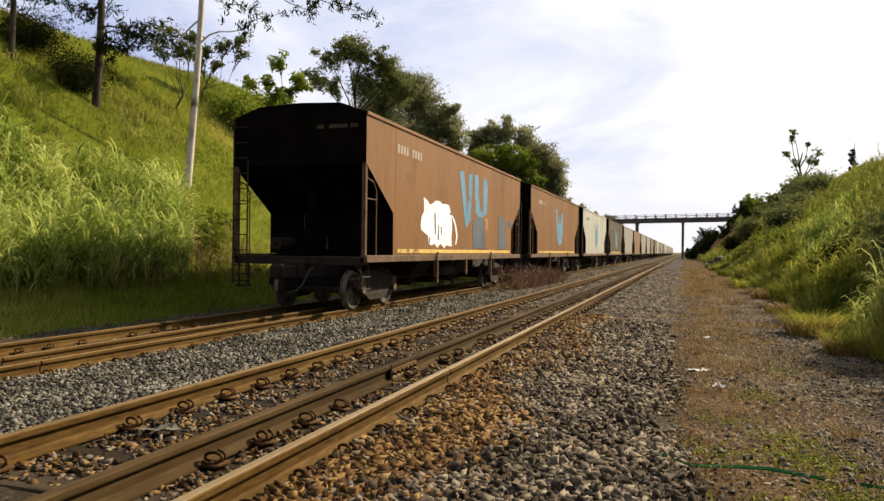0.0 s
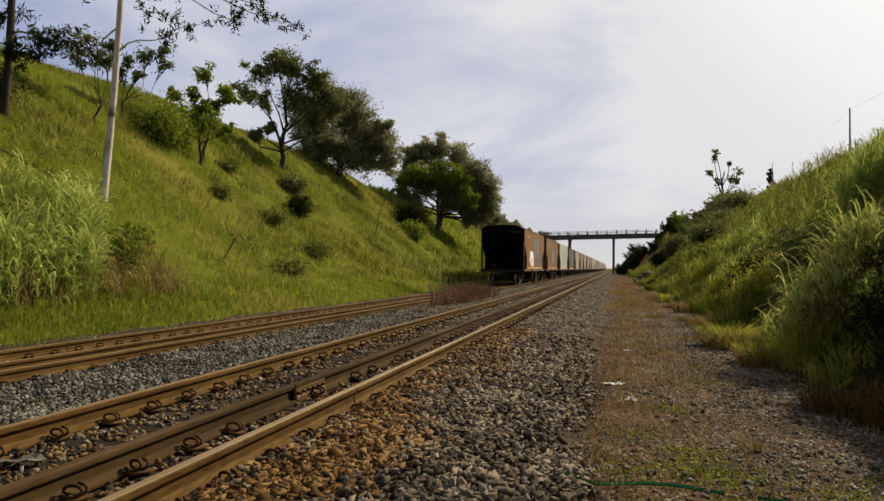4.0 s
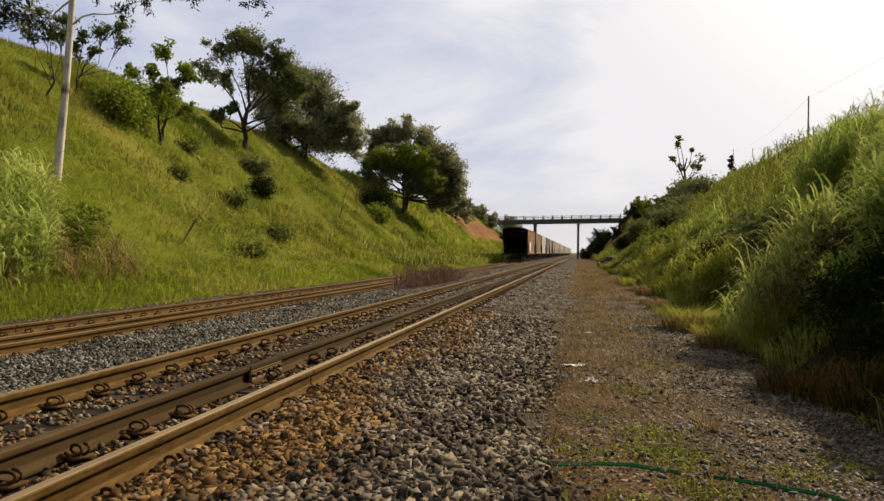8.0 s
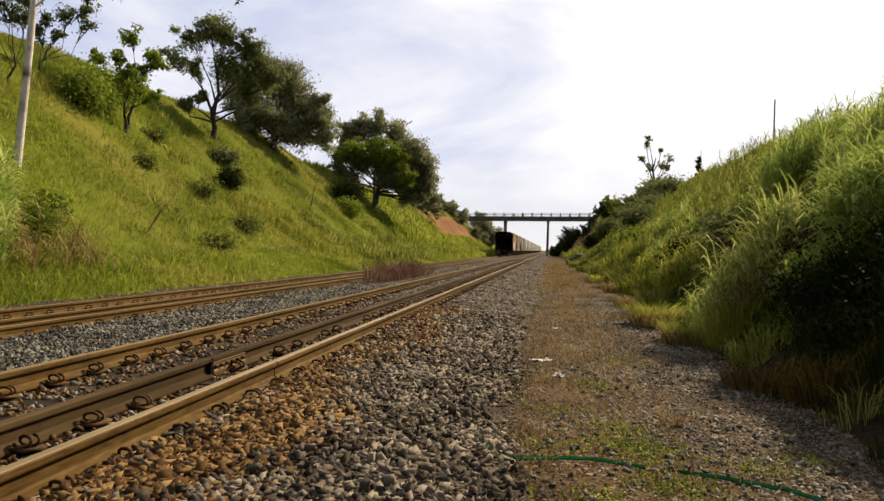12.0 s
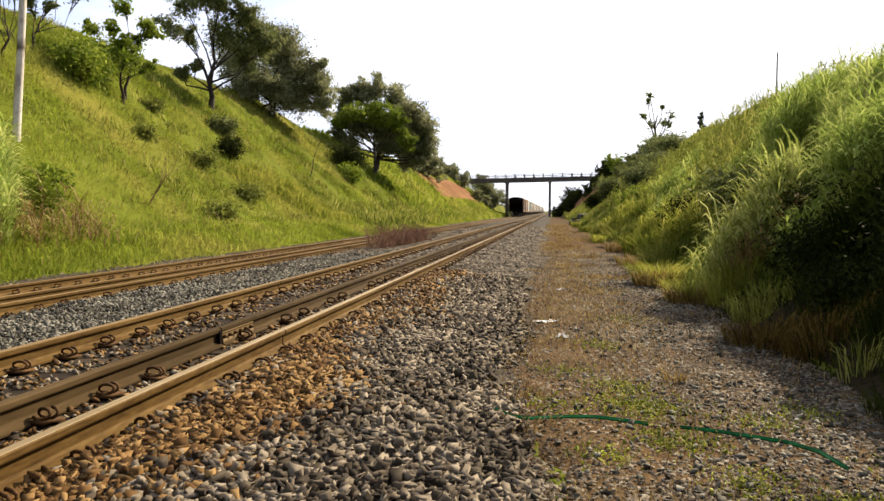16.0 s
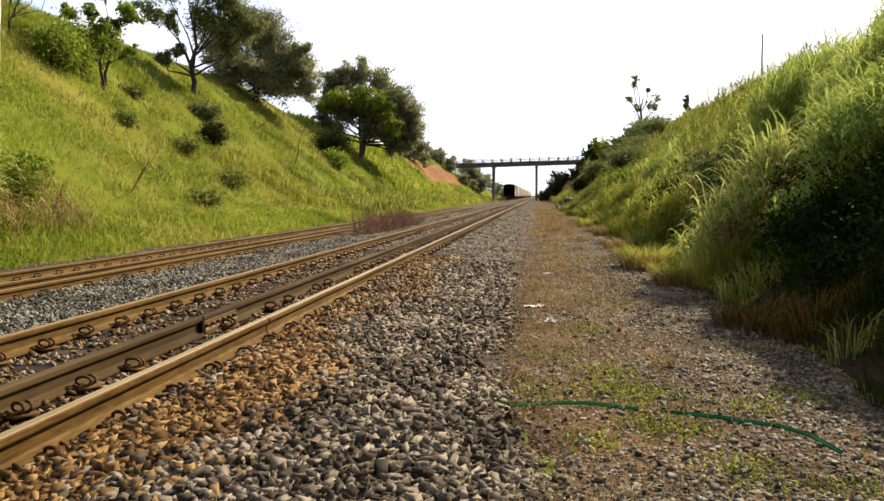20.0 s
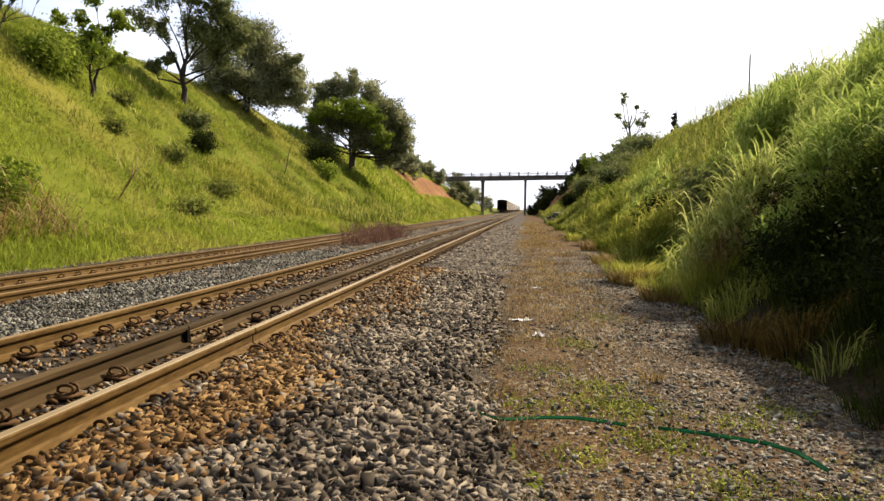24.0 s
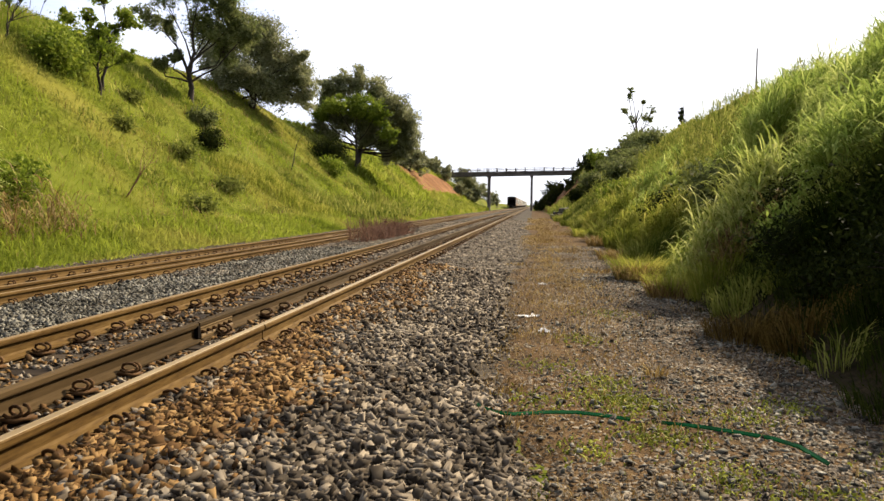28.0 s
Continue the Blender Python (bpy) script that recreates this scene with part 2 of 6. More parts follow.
M["timber"] = material("creosoted_timber", [(0.010, 0.007, 0.005), (0.028, 0.020, 0.013), (0.056, 0.040, 0.026)], 3.0, 0.9, 0.01, 30, stretch=(0.3, 4, 4), obj=0.5, spec=0.08)
M["concrete"] = material("weathered_concrete", [(0.060, 0.054, 0.048), (0.102, 0.093, 0.084), (0.144, 0.132, 0.120)], 0.8, 0.9, 0.01, 20)
M["bark_pale"] = material("pale_bark", [(0.272, 0.236, 0.194), (0.448, 0.403, 0.353), (0.576, 0.532, 0.475)], 2.0, 0.8, 0.01, 20, stretch=(1, 1, 0.35), patch=((0.054, 0.036, 0.023), 1.1, 0.51))
# Near-black leaves: backlight and shade are painted into their colour.
M["thicket"] = material("shade_painted_leaf", [(0.007, 0.011, 0.002), (0.017, 0.024, 0.005), (0.040, 0.048, 0.008)], 0.8, 0.85, island=0.6, translucent=0.25, spec=0.05)
M["bark"] = material("dark_bark", [(0.010, 0.008, 0.006), (0.030, 0.022, 0.016), (0.06, 0.047, 0.036)], 3.0, 0.95, 0.02, 18, stretch=(1, 1, 0.3))
M["leaf_dark"] = material("dark_foliage", [(0.052, 0.066, 0.020), (0.121, 0.140, 0.046), (0.230, 0.244, 0.098)], 0.6, 0.7, island=0.5, translucent=0.45, spec=0.12)
M["leaf_green"] = material("green_foliage", [(0.06, 0.095, 0.008), (0.155, 0.205, 0.018), (0.28, 0.32, 0.05)], 0.6, 0.7, island=0.5, translucent=0.45, spec=0.12)
M["leaf_grey"] = material("grey_green_foliage", [(0.090, 0.100, 0.045), (0.188, 0.195, 0.095), (0.325, 0.328, 0.181)], 0.6, 0.7, island=0.5, translucent=0.45, spec=0.12)
M["leaf_low"] = material("low_shrub_leaf", [(0.070, 0.085, 0.016), (0.135, 0.155, 0.030), (0.215, 0.225, 0.060)], 0.6, 0.8, island=0.5, translucent=0.45, spec=0.05)
# Dead straw made browner and darker, with the bank's shade painted in.
M["dead_shade_grass"] = material("dead_shaded_grass", [(0.045, 0.028, 0.008), (0.105, 0.068, 0.018), (0.175, 0.120, 0.036)], 1.0, 0.85, island=0.8, translucent=0.25, spec=0.0)


def paint(name, base, stain):
    r, g, b = base
    return material(name, [tuple(c * 0.72 for c in base), base, tuple(min(1, c * 1.15) for c in base)], 0.55, 0.62, 0.002, 30, fine=0.3,
                    stretch=(1, 1, 0.3), patch=(stain, 0.9, 0.60), spec=0.12)


M["brown"] = paint("faded_brown_paint", (0.185, 0.095, 0.040), (0.150, 0.074, 0.030))
M["brown2"] = paint("faded_brown_paint_darker", (0.178, 0.092, 0.040), (0.135, 0.068, 0.029))
M["cream"] = paint("dusty_cream_paint", (0.37, 0.375, 0.34), (0.26, 0.24, 0.20))
M["drab"] = paint("dark_drab_paint", (0.087, 0.070, 0.052), (0.058, 0.043, 0.032))
M["tan"] = paint("tan_paint", (0.209, 0.139, 0.093), (0.151, 0.099, 0.064))
M["grey"] = paint("pale_grey_paint", (0.267, 0.255, 0.238), (0.174, 0.151, 0.128))
# Near black that paints the shade of the wagon ends into their colour.
M["shade_black"] = material("shade_black_paint", [(0.002, 0.0015, 0.001), (0.004, 0.003, 0.0025), (0.008, 0.006, 0.005)], 1.5, 0.9, 0.002, 30, spec=0.03)
M["under"] = material("grimy_underframe", [(0.006, 0.004, 0.003), (0.016, 0.011, 0.008), (0.036, 0.024, 0.017)], 3.0, 0.85, 0.004, 40)
M["frame_brown"] = material("underframe_brown", [(0.045, 0.024, 0.012), (0.090, 0.052, 0.028), (0.15, 0.095, 0.058)], 3.0, 0.8, 0.003, 40)
M["yellow"] = material("yellow_stripe", [(0.38, 0.24, 0.05), (0.55, 0.38, 0.10), (0.62, 0.46, 0.17)], 2.5, 0.6, patch=((0.097, 0.056, 0.035), 2.2, 0.60))
M["blue"] = material("blue_lettering", [(0.05, 0.16, 0.27), (0.085, 0.22, 0.34), (0.13, 0.26, 0.36)], 1.6, 0.6, patch=((0.106, 0.064, 0.042), 2.6, 0.62))
M["slate"] = material("slate_paint_patch", [(0.040, 0.058, 0.082), (0.066, 0.090, 0.120), (0.095, 0.115, 0.14)], 1.6, 0.65)
M["white"] = material("white_spray_paint", [(0.62, 0.64, 0.68), (0.78, 0.81, 0.88), (0.85, 0.87, 0.92)], 2.0, 0.6)
M["offwhite"] = material("faded_white_marks", [(0.220, 0.187, 0.143), (0.330, 0.297, 0.248), (0.385, 0.363, 0.319)], 6.0, 0.7)
M["faint"] = material("faint_marks", [(0.03, 0.024, 0.018), (0.05, 0.04, 0.03), (0.07, 0.06, 0.045)], 6.0, 0.9, spec=0.05)
M["orange"] = material("orange_paint", [(0.270, 0.108, 0.036), (0.360, 0.162, 0.060)], 3.0, 0.65)
M["plastic"] = material("green_plastic", [(0.002, 0.036, 0.007), (0.002, 0.078, 0.018), (0.009, 0.120, 0.033)], 5.0, 0.6, spec=0.1)
M["litter"] = material("white_litter", [(0.425, 0.416, 0.399), (0.629, 0.620, 0.612), (0.697, 0.697, 0.697)], 9.0, 0.6)
M["pole"] = material("grey_pole_wood", [(0.070, 0.059, 0.049), (0.126, 0.108, 0.091), (0.182, 0.161, 0.140)], 2.0, 0.9)
M["black"] = material("black_rubber", [(0.01, 0.01, 0.01), (0.025, 0.024, 0.022), (0.05, 0.045, 0.04)], 5.0, 0.8)


# ---- mesh tools ----
class Shape:
    """Gathers vertices and faces for one mesh."""

    def __init__(self):
        self.v, self.f = [], []

    def add(self, verts, faces):
        k = len(self.v)
        self.v.extend(tuple(p) for p in verts)
        self.f.extend(tuple(i + k for i in face) for face in faces)
        return self

    def box(self, x0, x1, y0, y1, z0, z1, bevel=0.0):
        if bevel <= 0:
            return self.add([(x, y, z) for x in (x0, x1) for y in (y0, y1) for z in (z0, z1)],
                            [(0, 1, 3, 2), (4, 6, 7, 5), (0, 4, 5, 1), (2, 3, 7, 6), (0, 2, 6, 4), (1, 5, 7, 3)])
        c = min(bevel, (x1 - x0) / 3, (y1 - y0) / 3, (z1 - z0) / 3)
        b = bmesh.new()
        bmesh.ops.create_cube(b, size=1.0, matrix=Matrix.Translation(((x0 + x1) / 2, (y0 + y1) / 2, (z0 + z1) / 2)) @ Matrix.Diagonal((x1 - x0, y1 - y0, z1 - z0, 1)))
        bmesh.ops.bevel(b, geom=b.edges[:], offset=c, segments=1, affect="EDGES")
        b.verts.index_update()
        self.add([v.co for v in b.verts], [[v.index for v in f.verts] for f in b.faces])
        b.free()
        return self

    def tube(self, pts, radii, sides=6, caps=True):
        pts = [Vector(p) for p in pts]
        if isinstance(radii, (int, float)):
            radii = [radii] * len(pts)
        verts, faces, ref = [], [], None
        for i, p in enumerate(pts):
            d = (pts[min(i + 1, len(pts) - 1)] - pts[max(i - 1, 0)])
            d = d.normalized() if d.length > 1e-9 else Vector((0, 0, 1))
            if ref is None:
                ref = d.orthogonal().normalized()
            u = (ref - d * ref.dot(d))
            u = u.normalized() if u.length > 1e-6 else d.orthogonal().normalized()
            ref, w = u, d.cross(u)
            for s in range(sides):
                a = 2 * math.pi * s / sides
                verts.append(p + (u * math.cos(a) + w * math.sin(a)) * radii[i])
        for i in range(len(pts) - 1):
            for s in range(sides):
                a, c = i * sides + s, i * sides + (s + 1) % sides
                faces.append((a, c, c + sides, a + sides))
        if caps:
            faces.append(tuple(range(sides - 1, -1, -1)))
            faces.append(tuple(range((len(pts) - 1) * sides, len(pts) * sides)))
        return self.add(verts, faces)

    def prism(self, profile, a0, a1, axis="y"):
        """Extrudes a closed outline of (u, v) from a0 to a1 along an axis."""
        k = len(profile)
        put = {"y": lambda u, v, a: (u, a, v), "x": lambda u, v, a: (a, u, v), "z": lambda u, v, a: (u, v, a)}[axis]
        verts = [put(u, v, a) for a in (a0, a1) for u, v in profile]
        faces = [(i, (i + 1) % k, k + (i + 1) % k, k + i) for i in range(k)]
        return self.add(verts, faces + [tuple(range(k - 1, -1, -1)), tuple(range(k, 2 * k))])

    def mesh(self, name, mat, smooth=False):
        me = bpy.data.meshes.new(name)
        me.from_pydata(self.v, [], self.f)
        me.materials.append(mat)
        b = bmesh.new()
        b.from_mesh(me)
        bmesh.ops.recalc_face_normals(b, faces=b.faces[:])
        b.to_mesh(me)
        b.free()
        if smooth:
            me.polygons.foreach_set("use_smooth", [True] * len(me.polygons))
        return me


def part(name, shape, mat, parent=None, label="", smooth=False):
    """Links a Shape (or a ready mesh) as one object under a thing or a part."""
    ob = new(name, shape if isinstance(shape, bpy.types.Mesh) else shape.mesh(name, mat, smooth))
    ob.parent = parent
    if label:
        tagged(ob, label)
    return ob


def thing(name, label, category, group="", at=None):
    ob = new(name)
    ob.empty_display_size = 0.1
    if at is not None:
        ob.matrix_basis = at
    return tagged(ob, label, category, group)


def array_mesh(name, verts, sizes, faces, mat, smooth=False):
    """A mesh from numpy arrays: faces is a flat list of corners, sizes the corners of each face."""
    me = bpy.data.meshes.new(name)
    me.vertices.add(len(verts))
    me.vertices.foreach_set("co", np.ascontiguousarray(verts, np.float32).ravel())
    me.loops.add(len(faces))
    me.loops.foreach_set("vertex_index", np.ascontiguousarray(faces, np.int32))
    me.polygons.add(len(sizes))
    starts = np.r_[0, np.cumsum(sizes)[:-1]].astype(np.int32)
    me.polygons.foreach_set("loop_start", starts)
    me.polygons.foreach_set("loop_total", np.asarray(sizes, np.int32))
    if smooth:
        me.polygons.foreach_set("use_smooth", np.ones(len(sizes), bool))
    me.materials.append(mat)
    me.update(calc_edges=True)
    me.validate()
    return me


# ---- the lie of the land ----
LT, RT = -12.6, 2.3      # toes of the two banks


def wave(x, y, s, seed):
    """Smooth uneven relief of about unit size."""
    r = np.random.RandomState(seed)
    out = np.zeros(np.broadcast(x, y).shape)
    for k in range(6):
        a, p, f = r.uniform(0, 6.28), r.uniform(0, 6.28), s * r.uniform(0.5, 2.2)
        out = out + np.sin((x * np.cos(a) + y * np.sin(a)) * f + p)
    return out / 3.0


def ground_z(x, y):
    x, y = np.asarray(x, float), np.asarray(y, float)
    # left bank
    crest = np.interp(y, [-60, 25, 40, 58, 68, 85, 140, 175, 200, 250, 420, 900], [10.8, 10.8, 11.4, 11.0, 9.4, 8.6, 8.4, 8.6, 7.2, 3.2, 1.0, 0.5])
    d = -x + LT
    up = 0.85 * d - 0.15
    over = crest + 0.05 * (d - (crest + 0.15) / 0.85)
    left = np.where(up < over, up, over)
    rim = np.exp(-((up - over) / 1.2) ** 2)
    left = left - 0.35 * rim + wave(x, y, 0.35, 3) * 0.22 * np.clip(d / 3, 0, 1) + wave(x, y, 0.9, 4) * 0.07 * np.clip(d / 3, 0, 1)
    # right bank
    crest_r = np.interp(y, [-60, 20, 35, 55, 90, 165, 200, 260, 420, 900], [5.6, 5.6, 6.2, 7.6, 8.8, 9.0, 8.0, 3.2, 1.0, 0.5])
    toe = np.interp(y, [-60, 30, 120, 170, 260], [RT, RT, 2.6, 2.0, 3.0])
    steep = np.interp(y, [0, 9, 14, 120, 160, 200], [0.80, 0.80, 0.78, 0.75, 1.0, 0.8])
    e = x - toe
    up_r = steep * e - 0.15
    over_r = crest_r + 0.06 * (e - (crest_r + 0.15) / steep)
    right = np.where(up_r < over_r, up_r, over_r)
    right = right + wave(x, y, 0.4, 7) * 0.18 * np.clip(e / 3, 0, 1)
    flat = -0.28 + 0.13 * np.clip((x + 2.0) / 1.5, 0, 1) + 0.16 * np.clip((-10.2 - x) / 1.5, 0, 1) + 0.33 * np.clip(-10.9 - x, 0, 3)
    z = np.maximum(flat, np.maximum(left, right))
    return z


def steps(*runs):
    out = []
    for a, b, s in runs:
        out.extend(np.arange(a, b - 1e-6, s))
    out.append(runs[-1][1])
    return np.array(out)


def sheet(name, xs, ys, zf, mat, label, category):
    X, Y = np.meshgrid(xs, ys, indexing="ij")
    Z = zf(X, Y)
    nx, ny = len(xs), len(ys)
    i = np.arange(nx * ny).reshape(nx, ny)
    q = np.stack([i[:-1, :-1], i[1:, :-1], i[1:, 1:], i[:-1, 1:]], -1).reshape(-1, 4)
    me = array_mesh(name, np.stack([X, Y, Z], -1).reshape(-1, 3), np.full(len(q), 4), q.ravel(), mat, True)
    return tagged(new(name, me), label, category, kind="structure")


sheet("ground", steps((-2500, -200, 230), (-200, -40, 10), (-40, -13.6, 0.6), (-13.6, -11.2, 0.15), (-11.2, 1.8, 0.6), (1.8, 3.4, 0.1), (3.4, 20, 0.6), (20, 60, 4), (60, 200, 14), (200, 2500, 230)),
      steps((-400, -40, 40), (-40, 130, 1.0), (130, 280, 2.5), (280, 600, 20), (600, 4000, 340)), ground_z, M["turf"],
      "grassy railway cutting with steep banks on both sides", "ground")


def path_edge(x, y):
    """How far the ballast strays over the edge of the path."""
    return 0.24 * wave(0 * x, y, 1.3, 12) + 0.20 * wave(0 * x, y, 0.45, 15) + 0.12 * wave(x, y, 4.0, 14)


def path_z(x, y):
    return ground_z(x, y) + 0.03 + 0.010 * wave(x, y, 2.5, 11)


sheet("path", steps((-0.9, 2.25, 0.15)), steps((-6, 30, 0.2), (30, 170, 1.0)),
      lambda x, y: path_z(x, y) - 0.10 * np.clip((-0.22 + path_edge(x, y) - x) / 0.15, 0, 1), M["dirt"],
      "dusty service path of dirt, gravel and thin weeds", "path")


def bed_z(x, y):
    prof = np.interp(x, [-11.3, -10.6, -9.8, -7.0, -5.6, -4.6, -1.9, -1.2, -0.3, 0.1], [-0.30, -0.19, -0.215, -0.215, -0.14, -0.01, -0.01, -0.06, -0.125, -0.17])
    return prof + 0.012 * wave(x, y, 3.0, 13)


sheet("ballast_bed", steps((-11.3, -0.3, 0.25), (-0.3, 0.1, 0.1)), steps((-20, 40, 0.4), (40, 200, 4), (200, 900, 50)), bed_z, M["gravel"],
      "crushed stone ballast under the two railway tracks", "ballast")
sheet("earth_cut", steps((-23.5, -14.5, 0.5)), steps((104, 172, 1.5)),
      lambda x, y: ground_z(x, y) + 0.28 - 0.5 * np.clip((np.abs(x + 18.7) - 2.3 + 0.5 * wave(x, y, 0.5, 5)) / 1.0, 0, 1) - 0.5 * np.clip((np.abs(y - 138) - 29) / 3, 0, 1) + 0.1 * wave(x, y, 1.2, 9), M["earth"],
      "bare slope of reddish earth in the bank", "earth bank")
sheet("shaded_earth_cut", steps((2.4, 10.5, 0.5)), steps((128, 176, 1.5)),
      lambda x, y: ground_z(x, y) + 0.25 - 0.5 * np.clip((np.abs(x - 6) - 3.2 + 0.6 * wave(x, y, 0.5, 6)) / 1.0, 0, 1) - 0.5 * np.clip((np.abs(y - 152) - 20) / 3, 0, 1), M["earth"],
      "bare shaded earth slope beside the bridge", "earth bank")
# Dark sheet laid where the foot of the bank is only shaded.
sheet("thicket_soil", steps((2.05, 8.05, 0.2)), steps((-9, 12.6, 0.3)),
      lambda x, y: ground_z(x, y) + 0.035 - 0.12 * np.clip((y - 11.6 + 0.5 * wave(x, y, 1.5, 8)) / 0.7, 0, 1) - 0.12 * np.clip((x - 7.2) / 0.6, 0, 1) - 0.12 * np.clip((2.3 - x + 0.15 * wave(x, y, 2.5, 10)) / 0.2, 0, 1), M["shade_soil"],
      "sheet of bank soil with shade painted into its dark colour", "soil")


# ---- tracks ----
PITCH = 0.53
FIRST = 4.68 - 16 * PITCH       # the row of sleepers behind the camera
RAIL = [(-0.07, 0), (0.07, 0), (0.07, 0.012), (0.02, 0.03), (0.009, 0.045), (0.009, 0.115), (0.033, 0.125), (0.036, 0.135), (0.036, 0.158), (0.028, 0.165),
        (-0.028, 0.165), (-0.036, 0.158), (-0.036, 0.135), (-0.033, 0.125), (-0.009, 0.115), (-0.009, 0.045), (-0.02, 0.03), (-0.07, 0.012)]


def make_rail(name, x, z, track, side_mat, top_mat, label):
    """A rail in lengths, butted with small gaps, with its worn running surface."""
    cuts = [-20, 10.05, 46, 118, 226, 420, 700] if name == "rail_left" else [-20, 5.93, 42, 114, 222, 420, 700]
    s = Shape()
    for a, b in zip(cuts[:-1], cuts[1:]):
        s.prism(RAIL, a + 0.012, b - 0.012)
    r = part("rail", s, side_mat, track, label)
    r.location = (x, 0, z)
    top = Shape()
    for a, b in zip(cuts[:-1], cuts[1:]):
        top.prism([(-0.029, 0.1648), (0.029, 0.1648), (0.026, 0.1672), (-0.026, 0.1672)], a + 0.004, b - 0.004)
    t = part("running_surface", top, top_mat, r)
    return r


def sleeper_shape():
    return Shape().box(-1.35, 1.35, -0.11, 0.11, -0.17, 0.0, 0.012)


def clip_shape(points=17, sides=6):
    """Elastic rail clip: a double spring loop with a leg that holds the rail's foot."""
    s = Shape()
    pts = []
    for q in range(points):
        k = q / (points - 1)
        a = math.radians(-150 + k * 600)
        pts.append((0.056 + 0.060 * math.cos(a), -0.042 + 0.084 * k, 0.040 + 0.030 * math.sin(a)))
    s.tube(pts, 0.0105, sides)
    s.tube([(0.05, -0.06, 0.012), (0.05, 0.07, 0.012)], 0.0125, 5)
    s.box(0.0, 0.12, -0.075, 0.075, -0.012, 0.008)
    return s


def repeat(name, me, places, mat):
    """Many copies of one mesh joined into a single mesh; places: rows of x, y, z, flip."""
    base = np.array([v.co[:] for v in me.vertices])
    sizes = np.array([p.loop_total for p in me.polygons])
    loops = np.array([l.vertex_index for l in me.loops])
    V, F, S = [], [], []
    for k, (x, y, z, flip) in enumerate(places):
        V.append(base * (flip, 1, 1) + (x, y, z))
        F.append(loops + k * len(base))
        S.append(sizes)
    return array_mesh(name, np.concatenate(V), np.concatenate(S), np.concatenate(F), mat)


clip_mesh = clip_shape().mesh("clip", M["clip"], True)
far_clip_mesh = clip_shape(9, 3).mesh("far_clip", M["clip"])
sleeper_mesh = sleeper_shape().mesh("sleeper", M["timber"])


def make_track(label, xs, z, mats, near, first):
    """Three rails (two gauges) on timber sleepers; z: underside of the rails."""
    track = thing("railway_track", label, "railway track", "tracks in the cutting")
    for (name, x), (side, top) in zip(zip(("rail_left", "rail_middle", "rail_right"), xs), mats):
        make_rail(name, x, z, track, side, top, "rusty steel rail")
    mid = (xs[0] + xs[2]) / 2
    rng = random.Random(int(-mid * 10))
    rest_s, rest_c = [], []
    for k in range(1150):
        y = first + k * PITCH
        if y > 420:
            break
        j = rng.uniform(-0.03, 0.03)
        if 0 < y < near:
            ob = part("sleeper", sleeper_mesh, None, track)
            ob.location, ob.rotation_euler = (mid + rng.uniform(-0.06, 0.06), y + j, z - 0.002 + rng.uniform(-0.012, 0.0)), (0, 0, rng.uniform(-0.015, 0.015))
        else:
            rest_s.append((mid, y + j, z - 0.006, 1))
        for x in xs:
            for side in (1, -1):
                if rng.random() < (0.1 if side < 0 else 0.45 if x == xs[1] and y < 12 else 0.04):
                    continue
                if 0 < y < near * 0.72 and side > 0:
                    ob = part("rail_clip", clip_mesh, None, track)
                    ob.location, ob.rotation_euler = (x + 0.055, y + j, z + (0.012 if x != xs[2] or y > 9 else -0.016)), (rng.uniform(-0.15, 0.15), rng.uniform(-0.1, 0.1), rng.uniform(-0.25, 0.25))
                elif y < 80:
                    rest_c.append((x + 0.055 * side, y + j, z + 0.012, side))
    new_s = part("sleeper_row", repeat("sleeper_row", sleeper_mesh, rest_s, M["timber"]), None, track)
    tagged(new_s, kind="stuff")
    new_c = part("clip_row", repeat("clip_row", far_clip_mesh, rest_c, M["clip"]), None, track)
    tagged(new_c, kind="stuff")
    return track


RUSTY, DULL, WORN = (M["rust"], M["rusttop"]), (M["darkrail"], M["darkrail"]), (M["rust"], M["railtop"])
near_track = make_track("rusty three-rail dual-gauge track on timber sleepers beside the path", (-3.99, -2.92, -2.32), 0.003, (RUSTY, DULL, WORN), 34, FIRST)
far_track = make_track("rusty three-rail dual-gauge track carrying the freight train", (-9.0, -7.93, -7.33), -0.225, (RUSTY, RUSTY, RUSTY), 36, FIRST + 0.2)


def fishplate():
    s = Shape()
    s.prism([(0.010, 0.032), (0.050, 0.024), (0.050, 0.042), (0.036, 0.058), (0.036, 0.102), (0.044, 0.116), (0.012, 0.124)], -0.31, 0.36)
    return s


joint = part("joint_bar", fishplate(), M["rusttop"], near_track, "rusty bolted joint bar")
joint.location = (-2.92, 6.25, 0.003)
# Black box at the rail ends, standing in for the gap's shadow.
part("joint_gap", Shape().box(0.008, 0.046, -0.37, -0.315, 0.03, 0.14, 0.004), M["shade_black"], joint, "black box painted as the shadow between the rail ends")
for k in range(6):
    b = Shape()
    b.tube([(0.034, 0, 0.078), (0.06, 0, 0.078)], 0.017, 6)
    b.tube([(0.06, 0, 0.078), (0.074, 0, 0.078)], 0.009, 6)
    o = part("bolt", b, M["clip"], joint)
    o.location = (0, -0.28 + k * 0.112, 0)


